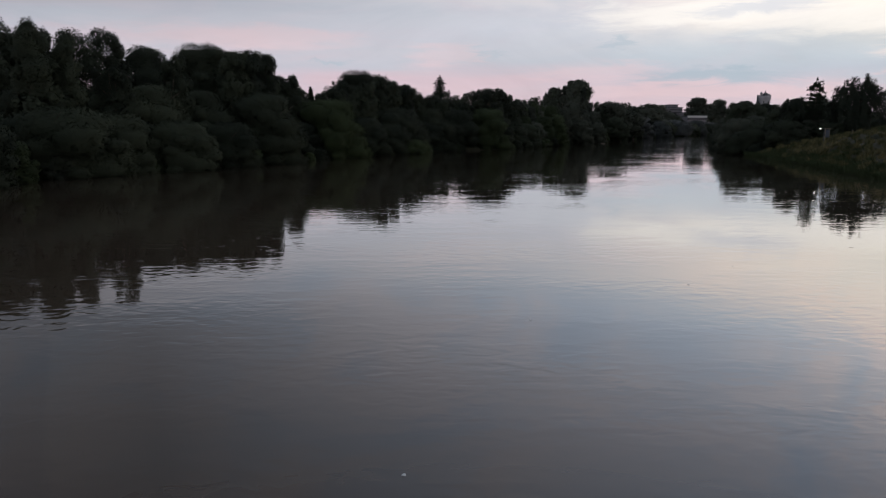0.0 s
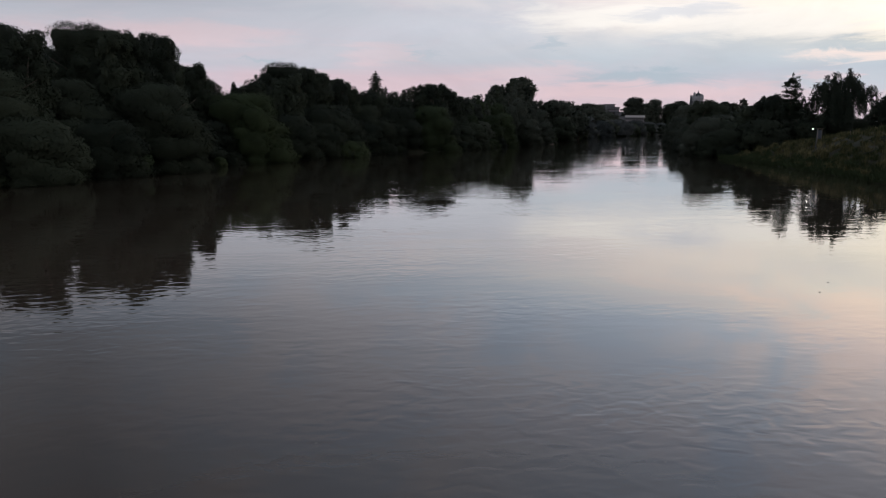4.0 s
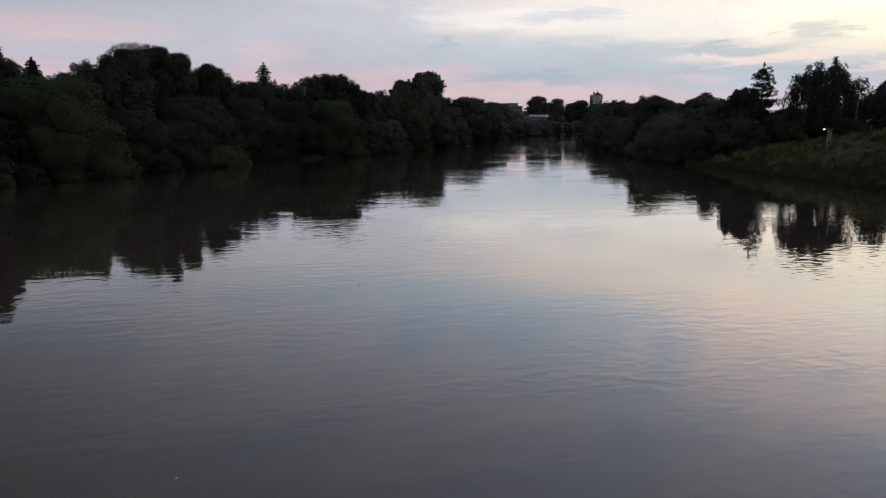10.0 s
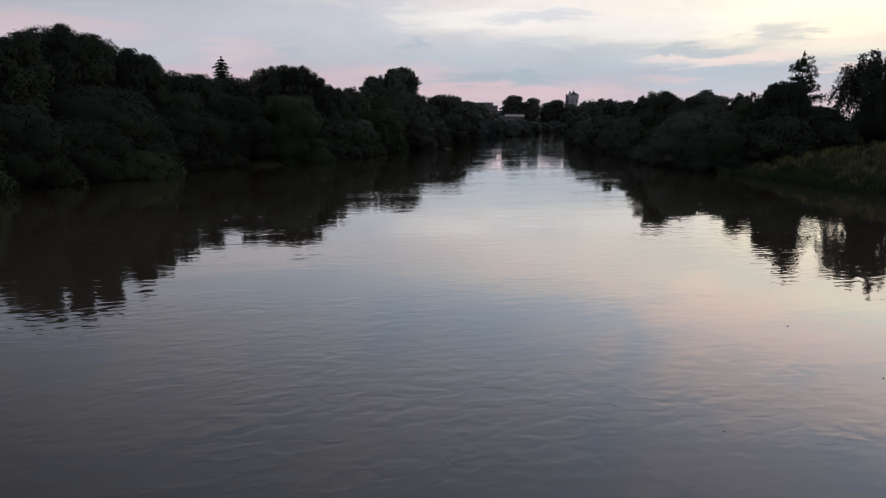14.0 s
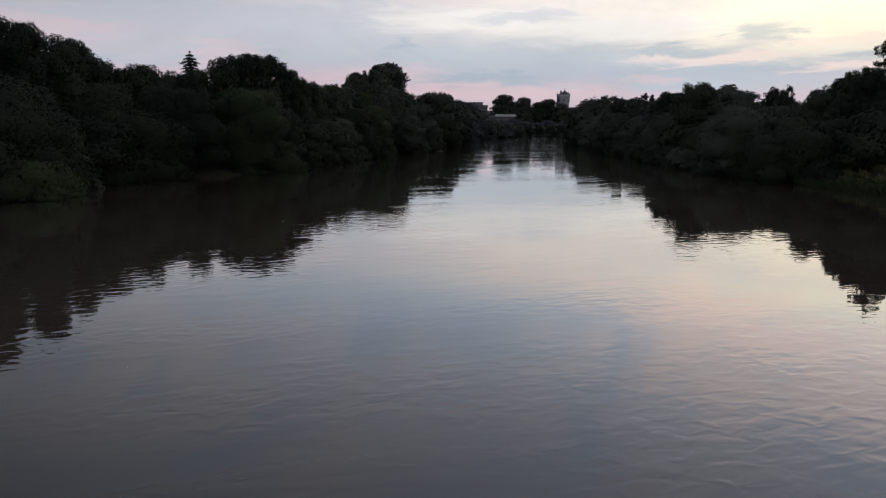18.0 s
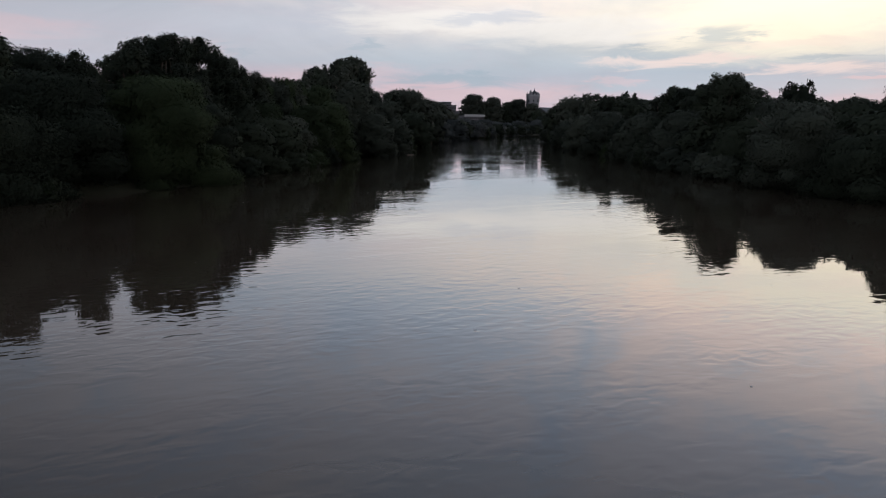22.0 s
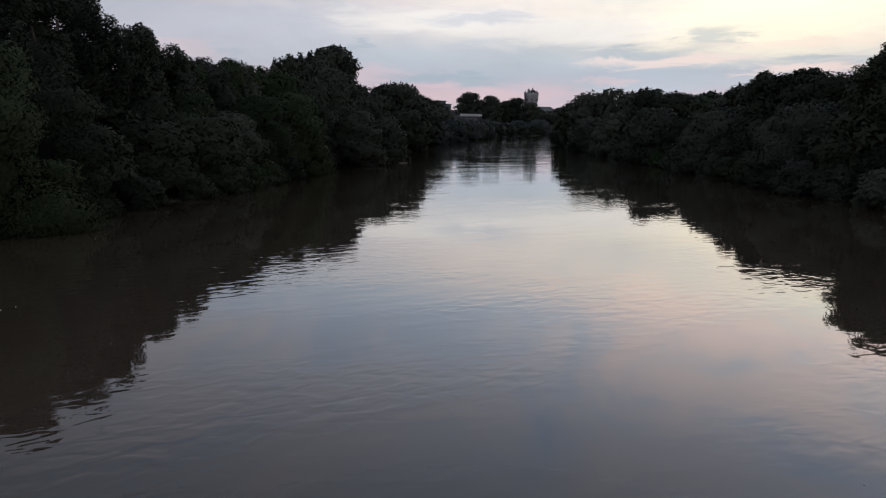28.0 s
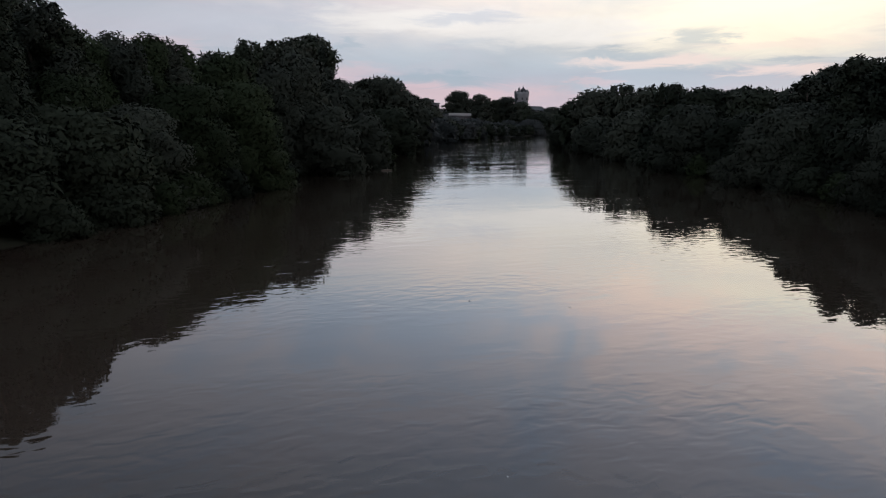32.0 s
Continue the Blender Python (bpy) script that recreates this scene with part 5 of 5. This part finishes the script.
def pavilion(x, y, eave, ridge):
    z = float(ground_height(x, y))
    ob = thing("pavilion", x, y, z, "open timber pavilion with a low red hipped roof", "pavilion", turn=-20)
    e, r, w, d = eave - z, ridge - z, 3.0, 2.6
    for sx in (-1, 0, 1):
        for sy in (-1, 1):
            part("post", cuboid((0.16, 0.16, e + 0.3), (sx * (w - 0.6), sy * (d - 0.6), (e - 0.3) / 2), 0.015), TIMBER, ob)
    for sy in (-1, 1):
        part("beam", cuboid((2 * w - 0.8, 0.14, 0.22), (0, sy * (d - 0.6), e - 0.05), 0.01), TIMBER, ob)
    verts = [(-w, -d, e), (w, -d, e), (w, d, e), (-w, d, e), (-0.8, 0, r), (0.8, 0, r)]
    lower = [(vx, vy, vz - 0.12) for vx, vy, vz in verts]
    faces = [(0, 1, 5, 4), (2, 3, 4, 5), (1, 2, 5), (3, 0, 4)]
    faces += [tuple(i + 6 for i in reversed(f)) for f in faces] + [(0, 6, 7, 1), (1, 7, 8, 2), (2, 8, 9, 3), (3, 9, 6, 0)]
    roof = part("roof", mesh_of("roof", verts + lower, faces, RED), RED, ob, "low red sheet roof")
    part("ridge_cap", cuboid((1.7, 0.22, 0.10), (0, 0, r + 0.03), 0.02), RED, roof)
    for sx in (-1, 1):
        for sy in (-1, 1):
            v, f = tube([(sx * w, sy * d, e + 0.03), (sx * 0.8, 0, r + 0.04)], (0.07, 0.07), 6)
            part("hip_cap", mesh_of("hip_cap", v, f, PALE), PALE, roof, "pale capping strip")
    part("bench", cuboid((3.0, 0.4, 0.07), (0, 0.6, 0.48), 0.01), TIMBER, ob)
    return ob


def parked_van(x, y, turn):
    z = float(ground_height(x, y))
    ob = thing("parked_van", x, y, z, "white van parked in the shade of the trees", "van", turn=turn)
    bm = bmesh.new()
    box(bm, (4.6, 1.85, 0.95), (0, 0, 0.85), 0.12)
    box(bm, (3.7, 1.75, 0.85), (-0.4, 0, 1.68), 0.16)
    part("body", bm, PALE, ob)
    for sx in (-1.45, 1.45):
        for sy in (-0.86, 0.86):
            wheel = part("wheel", mesh_of("wheel", *lathe([(0.20, -0.11), (0.33, -0.10), (0.34, 0.0), (0.33, 0.10), (0.20, 0.11)], 18), LEADED, True), LEADED, ob, "dark rubber tyre")
            wheel.matrix_local = pose(sx, sy, 0.34, 90, 0, 0)
    for sy in (-1, 1):
        for sx, lw in ((-1.35, 1.1), (-0.1, 1.1), (0.9, 0.7)):
            part("side_window", cuboid((lw, 0.03, 0.5), (sx, sy * 0.875, 1.72), 0.01), GLASS, ob)
    part("windscreen", cuboid((0.05, 1.5, 0.55), (1.46, 0, 1.68), 0.01), GLASS, ob)
    for sy in (-0.65, 0.65):
        part("headlight", cuboid((0.06, 0.28, 0.18), (2.29, sy, 0.88), 0.02), PALE, ob)
        part("tail_light", cuboid((0.06, 0.16, 0.34), (-2.30, sy, 1.0), 0.02), RED_LIT, ob, "lit red tail light")
    return ob


def driftwood(x, y, length, turn, label="pale driftwood log lying at the water's edge", z=0.02):
    ob = thing("driftwood_log", x, y, z, label, "driftwood", turn=turn)
    v, f = tube([(-length / 2, 0, 0.0), (-length * 0.1, 0.12, 0.06), (length * 0.25, 0.05, 0.05), (length / 2, -0.15, 0.12)], (0.12, 0.13, 0.10, 0.04), 8)
    part("log", mesh_of("log", v, f, TIMBER, True), TIMBER, ob)
    v, f = tube([(length * 0.1, 0.1, 0.05), (length * 0.2, 0.4, 0.35), (length * 0.22, 0.6, 0.5)], (0.05, 0.035, 0.015), 6)
    part("branch", mesh_of("branch", v, f, TIMBER, True), TIMBER, ob)


street_lamp(73.9, 132.2, 6.2 - float(ground_height(73.9, 132.2)))
notice_board(75.2, 133.4)
marker_post(76.5, 127.5, 1.5)
marker_post(70.5, 114.0, 0.9)
timber_pole(103.6, 157.8, 12.6)
pavilion(100.5, 147.0, 7.5, 9.0)
parked_van(116.0, 182.5, 70)
driftwood(72.4, 153.5, 4.2, 25)


def facade_building(name, x, y, base, sizes, label, wall, turn, rows, cols, extra=None):
    """A block with its storeys of windows on the side that faces the river."""
    w, d, h = sizes
    ob = thing(name, x, y, base, label, "building", turn=turn)
    body = part("wall", cuboid((w, d, h), (0, 0, h / 2), 0.1), wall, ob)
    part("roof", cuboid((w + 0.8, d + 0.8, 0.7), (0, 0, h + 0.35), 0.1), LEADED, ob)
    for i in range(rows):
        for k in range(cols):
            zz = h - (i + 0.62) * min(h / rows, 3.4)
            xx = (k + 0.5) / cols * w - w / 2
            win = part("window", cuboid((w / cols * 0.62, 0.25, 1.7), (xx, -d / 2 - 0.02, zz), 0.03), PAINT, ob)
            part("pane", cuboid((w / cols * 0.52, 0.08, 1.5), (xx, -d / 2 - 0.13, zz), 0.01), GLASS, win)
    return ob


def round_tower(x, y, base, radius, wall_top, spire_top):
    ob = thing("round_tower", x, y, base, "pale round tower with a flared parapet, dome and turrets", "tower")
    h = wall_top - base
    prof = [(radius * 0.90, -1), (radius * 0.86, h * 0.55), (radius * 0.90, h * 0.80), (radius * 1.02, h * 0.93), (radius * 1.02, h)]
    part("shaft", mesh_of("shaft", *lathe(prof, 24), STONE, True), STONE, ob)
    for k in range(14):
        a = 2 * math.pi * k / 14
        m = part("merlon", cuboid((0.8, 1.7, 1.4), (0, 0, 0), 0.05), STONE, ob)
        m.matrix_local = pose(radius * 0.96 * math.cos(a), radius * 0.96 * math.sin(a), h + 0.6, 0, 0, math.degrees(a))
    for k in range(8):
        a = 2 * math.pi * (k + 0.5) / 8
        m = part("window", cuboid((0.3, 1.0, 2.2), (0, 0, 0), 0.02), GLASS, ob)
        m.matrix_local = pose(radius * 0.93 * math.cos(a), radius * 0.93 * math.sin(a), h * 0.82, 0, 0, math.degrees(a))
    s = spire_top - wall_top
    dome = [(2.9, h), (2.9, h + s * 0.28), (2.6, h + s * 0.42), (1.7, h + s * 0.55), (0.6, h + s * 0.62), (0.7, h + s * 0.76), (0.3, h + s * 0.80), (0.16, h + s)]
    d = part("dome", mesh_of("dome", *lathe(dome, 16), LEADED, True), LEADED, ob, "dark lead-covered dome with a finial")
    d.location = (1.6, 0, 0)
    for tx, ty, ts in ((-3.6, -1.0, 0.72), (4.6, -2.0, 0.45)):
        t = part("turret", mesh_of("turret", *lathe([(1.3, h), (1.3, h + s * ts * 0.55), (1.5, h + s * ts * 0.6), (0.9, h + s * ts * 0.85), (0.1, h + s * ts)], 12), STONE, True), STONE, ob)
        t.location = (tx, ty, 0)
    spire = [(1.3, -1), (1.3, h * 0.80), (1.1, h * 0.85), (0.15, h * 1.07)]
    side = part("side_spire", mesh_of("side_spire", *lathe(spire, 10), LEADED, True), LEADED, ob, "slim dark side spire")
    side.location = (-8.4, -3.0, 0)
    return ob


round_tower(370.3, 794.1, 6.0, 7.4, 41.6, 48.6)
hall = facade_building("hall", 382.0, 786.0, 6.0, (22, 14, 17.0), "grey gabled hall standing beside the round tower", PLASTER, 25, 3, 7)
part("gable", mesh_of("gable", [(-11, -7, 17.72), (11, -7, 17.72), (11, 7, 17.72), (-11, 7, 17.72), (-11, 0, 22), (11, 0, 22)], [(0, 1, 5, 4), (2, 3, 4, 5), (1, 2, 5), (3, 0, 4), (3, 2, 1, 0)], LEADED), LEADED, hall)
facade_building("low_house", 440.0, 822.0, 6.0, (44, 12, 13.7), "long grey house roof among trees beyond the bend", PLASTER, 25, 3, 10)
block = facade_building("apartment_block", 245.0, 734.0, 5.0, (16, 14, 21.8), "grey flat-roofed apartment block rising behind riverside trees", PLASTER, 18, 7, 6)
part("penthouse", cuboid((10, 9, 2.6), (-1, 0, 23.6), 0.1), PLASTER, block)
part("penthouse_roof", cuboid((11, 10, 0.5), (-1, 0, 25.1), 0.08), LEADED, block)
facade_building("flat_roofed_block", 232.0, 752.0, 5.0, (14, 12, 22.0), "pale flat-roofed block half hidden behind riverside trees", PLASTER, 18, 7, 5)
facade_building("side_wing", 262.0, 728.0, 5.0, (22, 12, 16.3), "lower grey wing joining the apartment block", PLASTER, 18, 5, 7)
low = facade_building("riverside_hall", 251.0, 688.0, 4.5, (23, 14, 12.2), "low hall with a broad pale fascia above dark windows", PLASTER, 18, 3, 9)
part("fascia", cuboid((24.0, 0.5, 1.9), (0, -7.4, 12.4), 0.05), PALE, low, "broad white fascia")
driftwood(118.4, 272.8, 2.6, 70, "reddish broken branch caught at the foot of the willows")
driftwood(64.4, 273.6, 1.7, 8, "pale stick floating on the brown water", 0.0)


def foam_flecks():
    """Small flecks of foam and leaf that lie on the river."""
    rng = np.random.default_rng(31)
    verts, faces = [], []
    for i in range(46):
        y = rng.uniform(10, 200)
        x = np.interp(y, [0, 175], [0, 34]) + rng.uniform(-16, 16)
        r = rng.uniform(0.02, 0.055)
        n = 7
        ring = [(x + r * rng.uniform(0.6, 1.3) * math.cos(2 * math.pi * k / n), y + r * rng.uniform(0.6, 1.3) * math.sin(2 * math.pi * k / n), 0.004) for k in range(n)]
        top = [(x + (px - x) * 0.6, y + (py - y) * 0.6, 0.016) for px, py, _ in ring]
        b = len(verts)
        verts += ring + top
        faces += [(b + k, b + (k + 1) % n, b + n + (k + 1) % n, b + n + k) for k in range(n)] + [tuple(b + n + k for k in range(n))]
    ob = new("foam_flecks", mesh_of("foam_flecks", verts, faces, PALE))
    tagged(ob, "scattered pale flecks of foam drifting on the river", "foam", kind="stuff")


foam_flecks()
